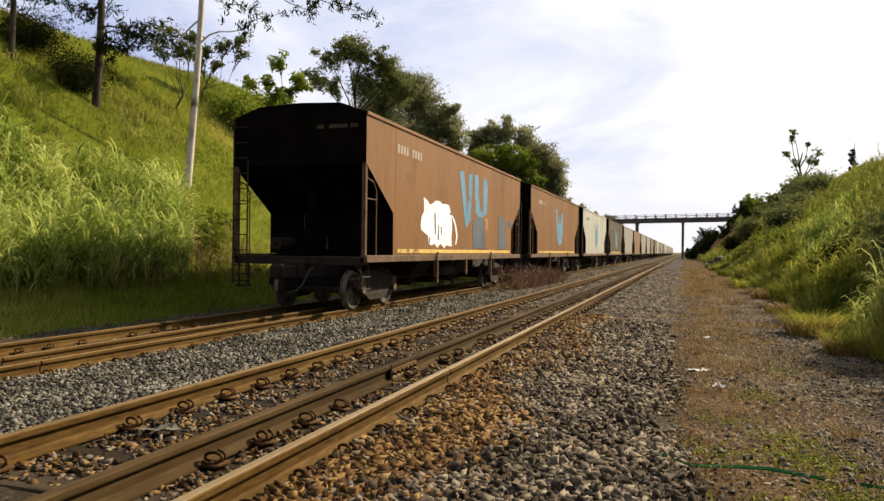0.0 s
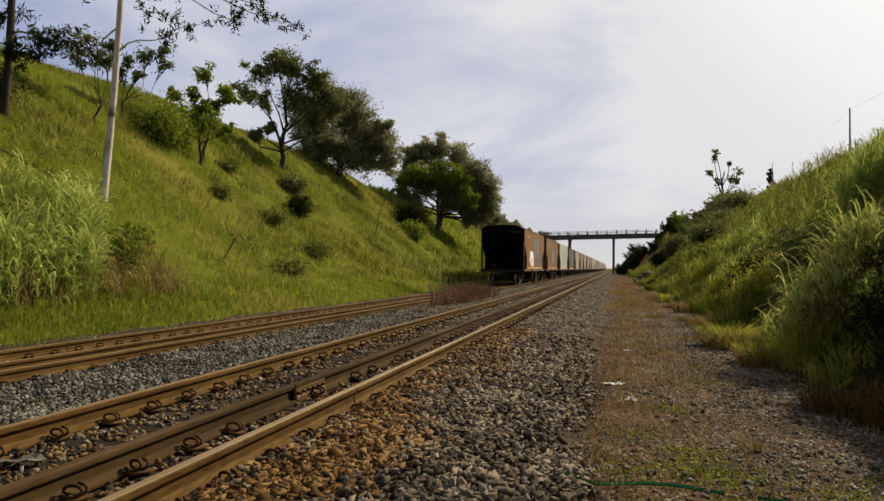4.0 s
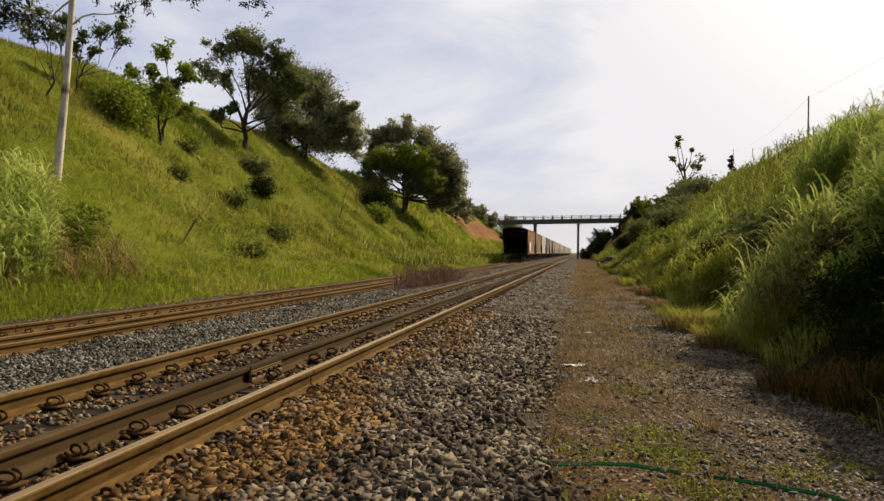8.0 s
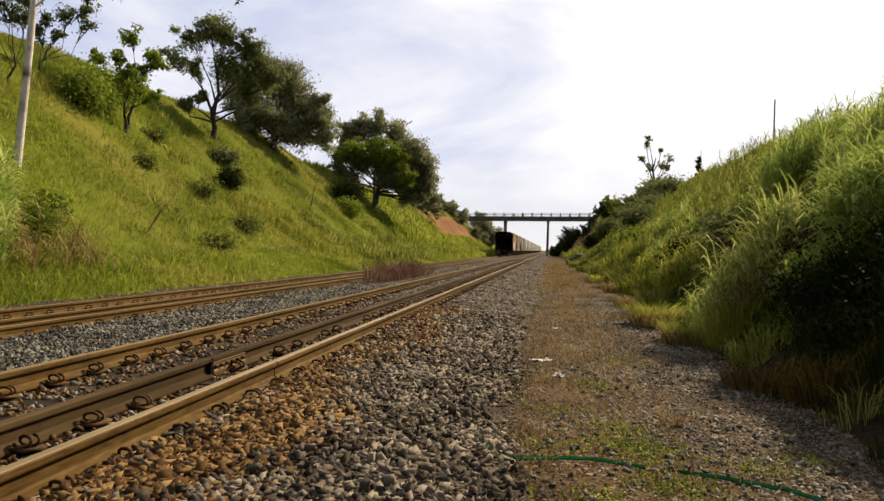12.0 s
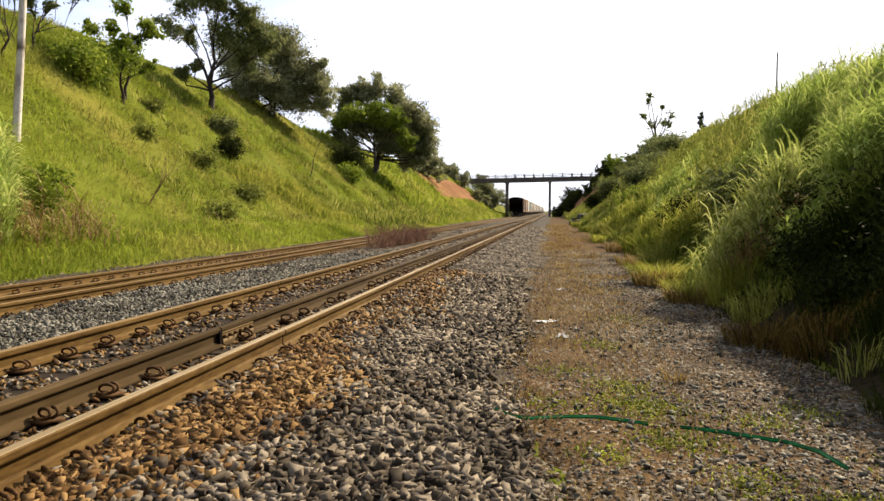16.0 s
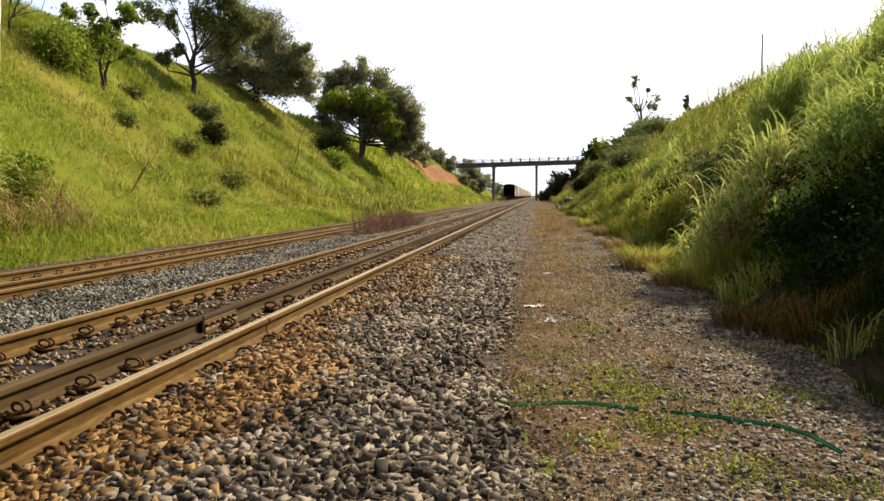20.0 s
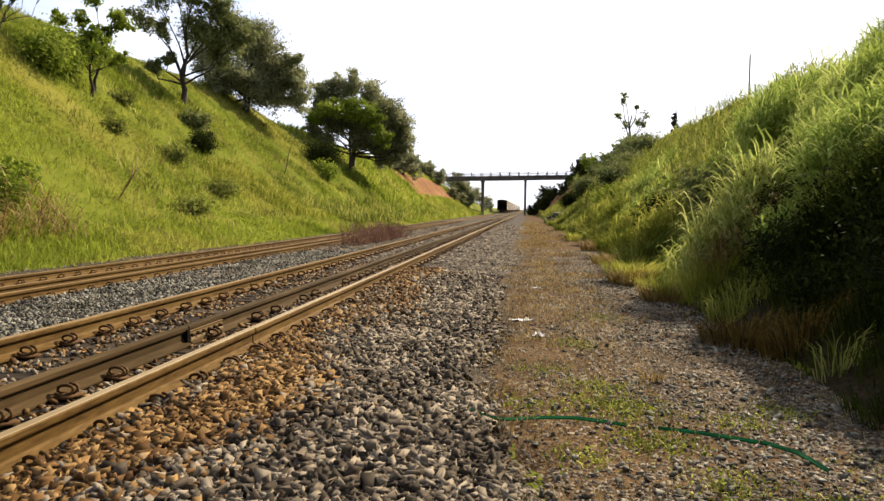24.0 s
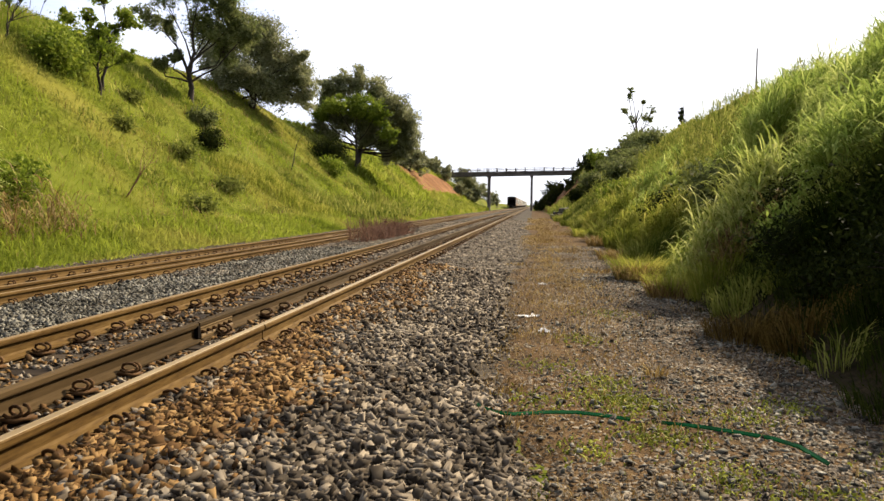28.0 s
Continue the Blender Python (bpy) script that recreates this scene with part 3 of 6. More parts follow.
# ---- loose ballast ----
def scatter_stones(name, n, xr, yr, size, mat, seed, zf, label, keep=None, far=0.0, cheap=False):
    r = np.random.RandomState(seed)
    cube = np.array([(a, b, q) for a in (-1, 1) for b in (-1, 1) for q in (-1, 1)]) * 0.62
    tri = np.array([(0, 1, 3), (0, 3, 2), (4, 6, 7), (4, 7, 5), (0, 4, 5), (0, 5, 1), (2, 3, 7), (2, 7, 6), (0, 2, 6), (0, 6, 4), (1, 5, 7), (1, 7, 3)])
    if cheap:
        cube = np.array([(-0.7, -0.7, -0.6), (0.7, -0.7, -0.6), (0.7, 0.7, -0.6), (-0.7, 0.7, -0.6), (-0.45, -0.1, 0.6), (0.45, 0.1, 0.6)])
        tri = np.array([(0, 1, 4), (1, 5, 4), (1, 2, 5), (2, 3, 5), (3, 4, 5), (3, 0, 4)])
    nv, nt = len(cube), len(tri)
    x = r.uniform(*xr, n)
    u = r.uniform(0, 1, n)
    y = yr[0] + (yr[1] - yr[0]) * (u if far == 0 else u ** (1 + far))
    if keep is not None:
        k = keep(x, y, r)
        x, y = x[k], y[k]
        n = len(x)
    s = size * np.exp(np.clip(r.normal(0, 0.22, n), -0.6, 0.4)) * (1 + far * 0.5 * (y - yr[0]) / (yr[1] - yr[0]))
    V = (cube[None] + r.uniform(-0.45, 0.45, (n, nv, 3))) * np.stack([s * r.uniform(1.0, 2.0, n), s * r.uniform(0.8, 1.3, n), s * r.uniform(0.35, 0.75, n)], -1)[:, None] * 0.5
    a, b = r.uniform(0, 6.28, n), r.normal(0, 0.6 if not cheap else 0.2, n)
    ca, sa, cb, sb = np.cos(a)[:, None], np.sin(a)[:, None], np.cos(b)[:, None], np.sin(b)[:, None]
    X, Z = V[..., 0] * cb + V[..., 2] * sb, -V[..., 0] * sb + V[..., 2] * cb
    X, Y = X * ca - V[..., 1] * sa, X * sa + V[..., 1] * ca
    z = zf(x, y) + s * r.uniform(-0.05, 0.38, n)
    P = np.stack([X + x[:, None], Y + y[:, None], Z + z[:, None]], -1).reshape(-1, 3)
    F = (tri[None] + (np.arange(n) * nv)[:, None, None]).reshape(-1)
    ob = new(name, array_mesh(name, P, np.full(n * nt, 3), F, mat))
    return tagged(ob, label, "ballast stones", kind="stuff")


def off_rails(xs):
    def keep(x, y, r):
        ok = np.ones(len(x), bool)
        for q in xs:
            ok &= np.abs(x - q) > 0.085
        return ok
    return keep


def rusty_part(flip):
    def keep(x, y, r):
        w = np.exp(-((x + 1.95 + 0.25 * wave(x, y, 1.3, 21)) / 0.42) ** 2) * np.clip(0.75 + 0.5 * wave(x, y, 0.9, 22), 0, 1)
        w = np.maximum(w, 0.45 * ((x < -2.4) & (x > -4.3)))
        edge = x < -0.36 + path_edge(x, y) + r.normal(0, 0.07, len(x))
        return edge & ((r.uniform(0, 1, len(x)) < w) == flip) & (np.abs(x + 2.32) > 0.08) & (np.abs(x + 2.92) > 0.08) & (np.abs(x + 3.99) > 0.085)
    return keep


scatter_stones("shoulder_stones", 42000, (-2.25, 0.05), (1.5, 14), 0.048, M["stone"], 31, bed_z, "dark grey crushed ballast stones on the shoulder", rusty_part(False), 0.5)
scatter_stones("rust_stained_stones", 40000, (-2.25, -0.9), (1.5, 14), 0.048, M["stone_rust"], 32, bed_z, "rust-brown ballast stones along the rail", rusty_part(True), 0.5)


def between_sleepers(flip):
    inner = rusty_part(flip)

    def keep(x, y, r):
        k = (y - FIRST) / PITCH
        return inner(x, y, r) & ((np.abs(k - np.round(k)) * PITCH > 0.11) | (r.uniform(0, 1, len(x)) < 0.22))
    return keep


scatter_stones("crib_stones", 13000, (-4.5, -2.25), (2.5, 16), 0.036, M["stone"], 33, lambda x, y: bed_z(x, y) + 0.002, "grey ballast stones between the sleepers", between_sleepers(False), 0.5)
scatter_stones("rusty_crib_stones", 13000, (-4.5, -2.25), (2.5, 16), 0.036, M["stone_rust"], 34, lambda x, y: bed_z(x, y) + 0.002, "brown ballast stones between the sleepers", between_sleepers(True), 0.5)
scatter_stones("pale_stones", 30000, (-7.25, -4.05), (2, 22), 0.038, M["stone_pale"], 35, bed_z, "pale grey ballast stones between the tracks", off_rails((-3.99,)), 0.5)
scatter_stones("far_track_stones", 16000, (-11.0, -7.35), (6, 22), 0.042, M["stone"], 36, lambda x, y: bed_z(x, y) - 0.02, "grey ballast stones of the train's track", off_rails((-9.0, -7.93, -7.33)), 0.5, cheap=True)
scatter_stones("distant_stones", 38000, (-7.2, 0.05), (13, 60), 0.055, M["stone"], 37, lambda x, y: bed_z(x, y) - 0.01, "ballast stones farther along the line", lambda x, y, r: off_rails((-3.99, -2.92, -2.32))(x, y, r) & (x < -0.25 + path_edge(x, y) + r.normal(0, 0.08, len(x))), 0.9, cheap=True)
scatter_stones("path_gravel", 90000, (-0.6, 2.3), (2.2, 24), 0.019, M["stone"], 38, path_z, "loose gravel strewn over the dirt path",
               lambda x, y, r: r.uniform(0, 1, len(x)) < np.clip(0.6 + 0.5 * wave(x, y, 1.5, 41) + 0.8 * (x - 0.55), 0.25, 1), 1.0, cheap=True)
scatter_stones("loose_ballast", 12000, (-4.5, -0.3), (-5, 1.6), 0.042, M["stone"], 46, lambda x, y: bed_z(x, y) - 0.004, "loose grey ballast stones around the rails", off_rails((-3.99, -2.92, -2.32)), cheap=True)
scatter_stones("trodden_gravel", 14000, (-0.4, 2.2), (-5, 2.25), 0.019, M["stone"], 48, path_z, "loose gravel on the trodden path", lambda x, y, r: r.uniform(0, 1, len(x)) < np.clip(0.5 + 0.5 * wave(x, y, 1.5, 41) + 0.5 * (x - 0.55), 0.2, 1), cheap=True)
scatter_stones("path_grit", 20000, (-0.7, 1.4), (2.2, 11), 0.009, M["stone_rust"], 47, path_z, "fine brown grit on the dirt path", lambda x, y, r: r.uniform(0, 1, len(x)) < np.clip(0.9 - 0.6 * (x - 0.3), 0.1, 1), 0.6, cheap=True)
scatter_stones("path_pebbles", 6000, (-0.5, 2.2), (2.4, 16), 0.030, M["stone_pale"], 39, path_z, "larger stray stones on the path",
               lambda x, y, r: r.uniform(0, 1, len(x)) < np.clip(0.15 + 0.55 * (x - 0.3) + 0.5 * wave(x, y, 1.3, 43), 0.06, 1), 0.6)


# ---- freight train ----
LENGTH, HALF = 14.8, 1.62
GAUGE_X = 0.835


def wagon_body():
    L = LENGTH
    prof = [(0.0, 4.24), (0.0, 3.16), (1.5, 2.18), (1.5, 1.22), (L - 1.5, 1.22), (L - 1.5, 2.18), (L, 3.16), (L, 4.24)]
    s = Shape()
    k = len(prof)
    for x in (-HALF, HALF):
        s.add([(x, y, z) for y, z in prof], [tuple(range(k))])
    # end sheets, slope sheets, floor
    # roof with chamfered sides
    roof = [(-HALF, 4.24), (-1.0, 4.46), (0, 4.50), (1.0, 4.46), (HALF, 4.24)]
    for (x0, z0), (x1, z1) in zip(roof[:-1], roof[1:]):
        s.add([(x0, 0, z0), (x1, 0, z1), (x1, L, z1), (x0, L, z0)], [(0, 1, 2, 3)])
    return s


def wagon_end(end):
    """End sheet with the sloping hopper floor below it."""
    L, s = LENGTH, Shape()
    prof = [(0.0, 4.24), (0.0, 3.16), (1.5, 2.18), (1.5, 1.22)]
    prof = [(L - y if end else y, z) for y, z in prof]
    for (y0, z0), (y1, z1) in zip(prof[:-1], prof[1:]):
        s.add([(-HALF, y0, z0), (HALF, y0, z0), (HALF, y1, z1), (-HALF, y1, z1)], [(0, 1, 2, 3)])
    y = prof[0][0]
    s.add([(x, y, z) for x, z in ((-HALF, 4.24), (-1.0, 4.46), (0, 4.50), (1.0, 4.46), (HALF, 4.24))], [(0, 1, 2, 3, 4)])
    return s


def bar_along(pts, r=0.018, sides=5):
    return Shape().tube(pts, r, sides)


def side_frame(q):
    """Cast side frame of a three-piece bogie."""
    out = [(-1.25, 0.50), (-1.25, 0.66), (-0.95, 0.72), (-0.45, 0.86), (0.45, 0.86), (0.95, 0.72), (1.25, 0.66), (1.25, 0.50), (0.95, 0.48), (0.62, 0.30), (0.42, 0.18),
           (-0.42, 0.18), (-0.62, 0.30), (-0.95, 0.48)]
    return Shape().prism(out, 1.02 * q - 0.06, 1.02 * q + 0.06, "x")


def wheel_shape(q):
    """Wheel with flange, tread, thin web and hub, on its side of the axle."""
    s = Shape()
    rings = [(GAUGE_X - 0.075, 0.10), (GAUGE_X - 0.04, 0.36), (GAUGE_X - 0.055, 0.40), (GAUGE_X - 0.05, 0.455), (GAUGE_X - 0.022, 0.455), (GAUGE_X - 0.018, 0.425),
             (GAUGE_X + 0.075, 0.418), (GAUGE_X + 0.075, 0.365), (GAUGE_X + 0.01, 0.34), (GAUGE_X + 0.03, 0.13), (GAUGE_X + 0.075, 0.11), (GAUGE_X + 0.075, 0.02)]
    n = 28
    verts = [(q * x, r * math.cos(2 * math.pi * k / n), r * math.sin(2 * math.pi * k / n)) for x, r in rings for k in range(n)]
    faces = [(i * n + k, i * n + (k + 1) % n, (i + 1) * n + (k + 1) % n, (i + 1) * n + k) for i in range(len(rings) - 1) for k in range(n)]
    return s.add(verts, faces)


def spring_shape(x, y):
    pts = [(x + 0.07 * math.cos(k * 0.9), y + 0.07 * math.sin(k * 0.9), 0.27 + 0.0085 * k) for k in range(36)]
    return Shape().tube(pts, 0.016, 5)


WHEELSETS = []


def make_wagon(paint_mat, label, detail=2, graffiti=False, stripe=True):
    """Covered hopper wagon; its origin lies at rail level under the rear end."""
    L = LENGTH
    w = thing("hopper_wagon", label, "freight wagon", "wagons of the train")
    body = part("body", wagon_body(), paint_mat, w)
    for q in (-1, 1):
        top = Shape().box(min(q * (HALF - 0.01), q * (HALF + 0.03)), max(q * (HALF - 0.01), q * (HALF + 0.03)), 0, L, 4.17, 4.25, 0.01)
        part("top_rail", top, paint_mat, body)
        for y in (1.62, L - 1.62):
            part("weld_seam", Shape().box(min(q * (HALF - 0.01), q * (HALF + 0.004)), max(q * (HALF - 0.01), q * (HALF + 0.004)), y - 0.02, y + 0.02, 1.25, 4.17, 0.002), paint_mat, body)
        sill = Shape().box(min(q * 1.50, q * 1.66), max(q * 1.50, q * 1.66), 0.0, L, 1.06, 1.215, 0.01)
        for y in (4.4, 7.2, 10.0):
            sill.box(min(q * 1.60, q * 1.68), max(q * 1.60, q * 1.68), y - 0.05, y + 0.05, 0.62, 1.1, 0.01)
        part("side_sill", sill, M["frame_brown"], w)
        if stripe:
            part("yellow_stripe", Shape().box(min(q * 1.622, q * 1.634), max(q * 1.622, q * 1.634), 1.75, L - 0.6 - 1.15, 1.26, 1.36), M["yellow"], body, "worn yellow reflective stripe")
    part("centre_sill", Shape().box(-0.2, 0.2, -0.25, L + 0.25, 0.72, 1.1, 0.01), M["under"], w)
    for k, y in enumerate((5.3, 7.15, 9.0)):
        s = Shape()
        top, bot = [(-1.3, y - 0.85), (1.3, y - 0.85), (1.3, y + 0.85), (-1.3, y + 0.85)], [(-0.55, y - 0.35), (0.55, y - 0.35), (0.55, y + 0.35), (-0.55, y + 0.35)]
        s.add([(a, b, 1.22) for a, b in top] + [(a, b, 0.42) for a, b in bot], [(0, 1, 5, 4), (1, 2, 6, 5), (2, 3, 7, 6), (3, 0, 4, 7), (4, 5, 6, 7)])
        s.box(-0.75, 0.75, y - 0.42, y + 0.42, 0.36, 0.43, 0.01)
        part("discharge_hopper", s, M["under"], w)
    part("hopper_floor", Shape().add([(-HALF, 1.5, 1.22), (HALF, 1.5, 1.22), (HALF, L - 1.5, 1.22), (-HALF, L - 1.5, 1.22)], [(0, 1, 2, 3)]), M["under"], body)
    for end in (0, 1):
        # The unlit look of the ends comes from this near-black colour.
        part("end_sheet", wagon_end(end), M["shade_black"], body, "end and slope sheets with shade painted in near black")
        f = (lambda y: y) if end == 0 else (lambda y: L - y)
        # end platform, corner posts, slope braces
        part("end_sill", Shape().box(-1.6, 1.6, min(f(0.0), f(0.22)), max(f(0.0), f(0.22)), 1.0, 1.18, 0.015), M["under"], w)
        for q in (-1, 1):
            part("corner_post", Shape().box(min(q * 1.52, q * 1.61), max(q * 1.52, q * 1.61), min(f(0.0), f(0.10)), max(f(0.0), f(0.10)), 1.18, 3.17, 0.01), M["frame_brown"], w)
        if detail >= 1:
            part("slope_brace", Shape().box(-0.12, 0.12, min(f(0.1), f(1.5)), max(f(0.1), f(1.5)), 1.18, 1.30, 0.01).box(-0.08, 0.08, min(f(0.55), f(0.75)), max(f(0.55), f(0.75)), 1.18, 2.72, 0.01), M["shade_black"], w)
            c = Shape().box(-0.13, 0.13, min(f(-0.62), f(0.1)), max(f(-0.62), f(0.1)), 0.72, 0.98, 0.03)
            c.box(-0.16, 0.06, min(f(-0.86), f(-0.6)), max(f(-0.86), f(-0.6)), 0.70, 1.02, 0.05).box(0.06, 0.16, min(f(-0.80), f(-0.6)), max(f(-0.80), f(-0.6)), 0.74, 0.98, 0.03)
            part("coupler", c, M["under"], w)
            lad_x = -1.45 if end == 0 else 1.45
            # Sunlight on the forward ladder is put in as a lighter brown.
            lad = part("ladder", Shape().tube([(lad_x - 0.14, f(-0.06), 0.55), (lad_x - 0.14, f(-0.06), 4.2)], 0.022, 5).tube([(lad_x + 0.22, f(-0.06), 0.55), (lad_x + 0.22, f(-0.06), 3.3)], 0.018, 5), M["frame_brown"] if end else M["under"], w)
            for k in range(11):
                part("rung", bar_along([(lad_x - 0.14, f(-0.06), 0.62 + k * 0.34), (lad_x + 0.22, f(-0.06), 0.62 + k * 0.34)], 0.013, 5), M["frame_brown"] if end else M["under"], lad)
        if detail >= 2:
            for q in (-1, 1):
                part("handrail", Shape().tube([(q * 1.6, f(0.05), 2.86), (q * 1.6, f(0.42), 2.80), (q * 1.6, f(0.58), 2.62), (q * 1.6, f(0.58), 1.2)], 0.016, 5)
                     .tube([(q * 1.6, f(0.05), 2.42), (q * 1.6, f(0.58), 2.42)], 0.014, 5), M["frame_brown"], w)
                part("step", Shape().tube([(q * 1.5, f(0.05), 1.05), (q * 1.5, f(0.05), 0.5)], 0.02, 5).tube([(q * 1.5, f(0.42), 1.05), (q * 1.5, f(0.42), 0.5)], 0.02, 5)
                     .box(min(q * 1.44, q * 1.56), max(q * 1.44, q * 1.56), min(f(0.02), f(0.45)), max(f(0.02), f(0.45)), 0.48, 0.51).box(min(q * 1.44, q * 1.56), max(q * 1.44, q * 1.56), min(f(0.02), f(0.45)), max(f(0.02), f(0.45)), 0.74, 0.77), M["under"], w)
            part("brake_hose", bar_along([(0.45, f(-0.1), 0.95), (0.46, f(-0.32), 0.85), (0.42, f(-0.45), 0.62), (0.30, f(-0.55), 0.46), (0.16, f(-0.6), 0.42)], 0.026, 6), M["black"], w)
            part("uncoupling_lever", bar_along([(1.55, f(-0.08), 0.86), (1.45, f(-0.16), 1.02), (0.25, f(-0.2), 1.04), (0.12, f(-0.5), 1.06)], 0.014, 5), M["under"], w)
            part("brake_cylinder", Shape().tube([(-0.75, f(0.35), 1.45), (-0.75, f(1.0), 1.45)], 0.15, 12).tube([(-0.75, f(0.25), 1.45), (-0.75, f(0.35), 1.45)], 0.05, 8), M["under"], w)
            part("grab_iron", Shape().tube([(0.2, f(-0.05), 1.75), (0.2, f(-0.05), 2.1)], 0.012, 5).tube([(0.75, f(-0.05), 1.35), (0.75, f(-0.05), 1.6)], 0.012, 5), M["under"], w)
        # bogie
        yc = f(1.85)
        bogie = part("bogie", Shape().box(-1.0, 1.0, yc - 0.2, yc + 0.2, 0.46, 0.72, 0.03).box(-0.25, 0.25, yc - 0.25, yc + 0.25, 0.70, 0.80, 0.02), M["under"], w)
        for q in (-1, 1):
            sf = side_frame(q)
            sf.v = [(x, y + yc, z) for x, y, z in sf.v]
            part("side_frame", sf, M["under"], bogie)
            if detail >= 2:
                part("springs", spring_shape(q * 1.02 - 0.0, yc - 0.13).add(*_pair(spring_shape(q * 1.02, yc + 0.13))), M["frame_brown"], bogie, smooth=True)
                for y in (yc - 0.9, yc + 0.9):
                    part("axle_box", Shape().box(min(q * 0.98, q * 1.14), max(q * 0.98, q * 1.14), y - 0.13, y + 0.13, 0.44, 0.72, 0.03).tube([(q * 1.13, y, 0.44), (q * 1.17, y, 0.44)], 0.10, 10), M["frame_brown"], bogie)
        for y in (yc - 0.9, yc + 0.9):
            axle = part("wheelset", Shape().tube([(-1.1, 0, 0), (1.1, 0, 0)], 0.075, 10), M["under"], w, smooth=True)
            axle.location = (0, y, 0.42)
            for q in (-1, 1):
                part("wheel", wheel_shape(q), M["wheel"], axle, "steel wheel with a bright tread", smooth=False)
            if graffiti or detail >= 2:
                WHEELSETS.append(axle)
    if detail >= 2:
        part("air_reservoir", Shape().tube([(1.05, 6.0, 0.78), (1.05, 7.4, 0.78)], 0.19, 12), M["under"], w, smooth=True)
        rod = Shape().tube([(0.9, 3.2, 0.62), (0.9, 11.2, 0.66)], 0.02, 5)
        part("brake_rod", rod, M["under"], w)
        for y in (4.4, 10.0):
            part("gate_lever", Shape().box(1.68, 1.72, y - 0.04, y + 0.04, 0.45, 1.3, 0.01), M["frame_brown"], w)
        part("roof_hatches", Shape().box(-0.45, 0.45, 1.2, L - 1.2, 4.47, 4.56, 0.02), paint_mat, body)
    if graffiti:
        graffiti_on(body)
    else:
        if detail >= 1:
            marks_on(body, paint_mat)
    return w


def _pair(s):
    return s.v, s.f


def flat_on_side(poly, off=0.006):
    """A thin painted shape on the right side sheet; poly: (y, z) outline."""
    k = len(poly)
    x0, x1 = HALF + off - 0.004, HALF + off
    return Shape().add([(x0, y, z) for y, z in poly] + [(x1, y, z) for y, z in poly],
                       [tuple(range(k)), tuple(range(2 * k - 1, k - 1, -1))] + [(i, (i + 1) % k, k + (i + 1) % k, k + i) for i in range(k)])


def code_bars(body, y0, y1, z0, z1, n, seed, mat):
    """Stencilled code, drawn as plain bars, each a part."""
    r = random.Random(seed)
    w = (y1 - y0) / n
    for k in range(n):
        if r.random() < 0.1:
            continue
        a = y0 + k * w
        part("code_bar", flat_on_side([(a, z0), (a + w * 0.6, z0), (a + w * 0.6, z1), (a, z1)]), mat, body, "faded stencilled code bar")


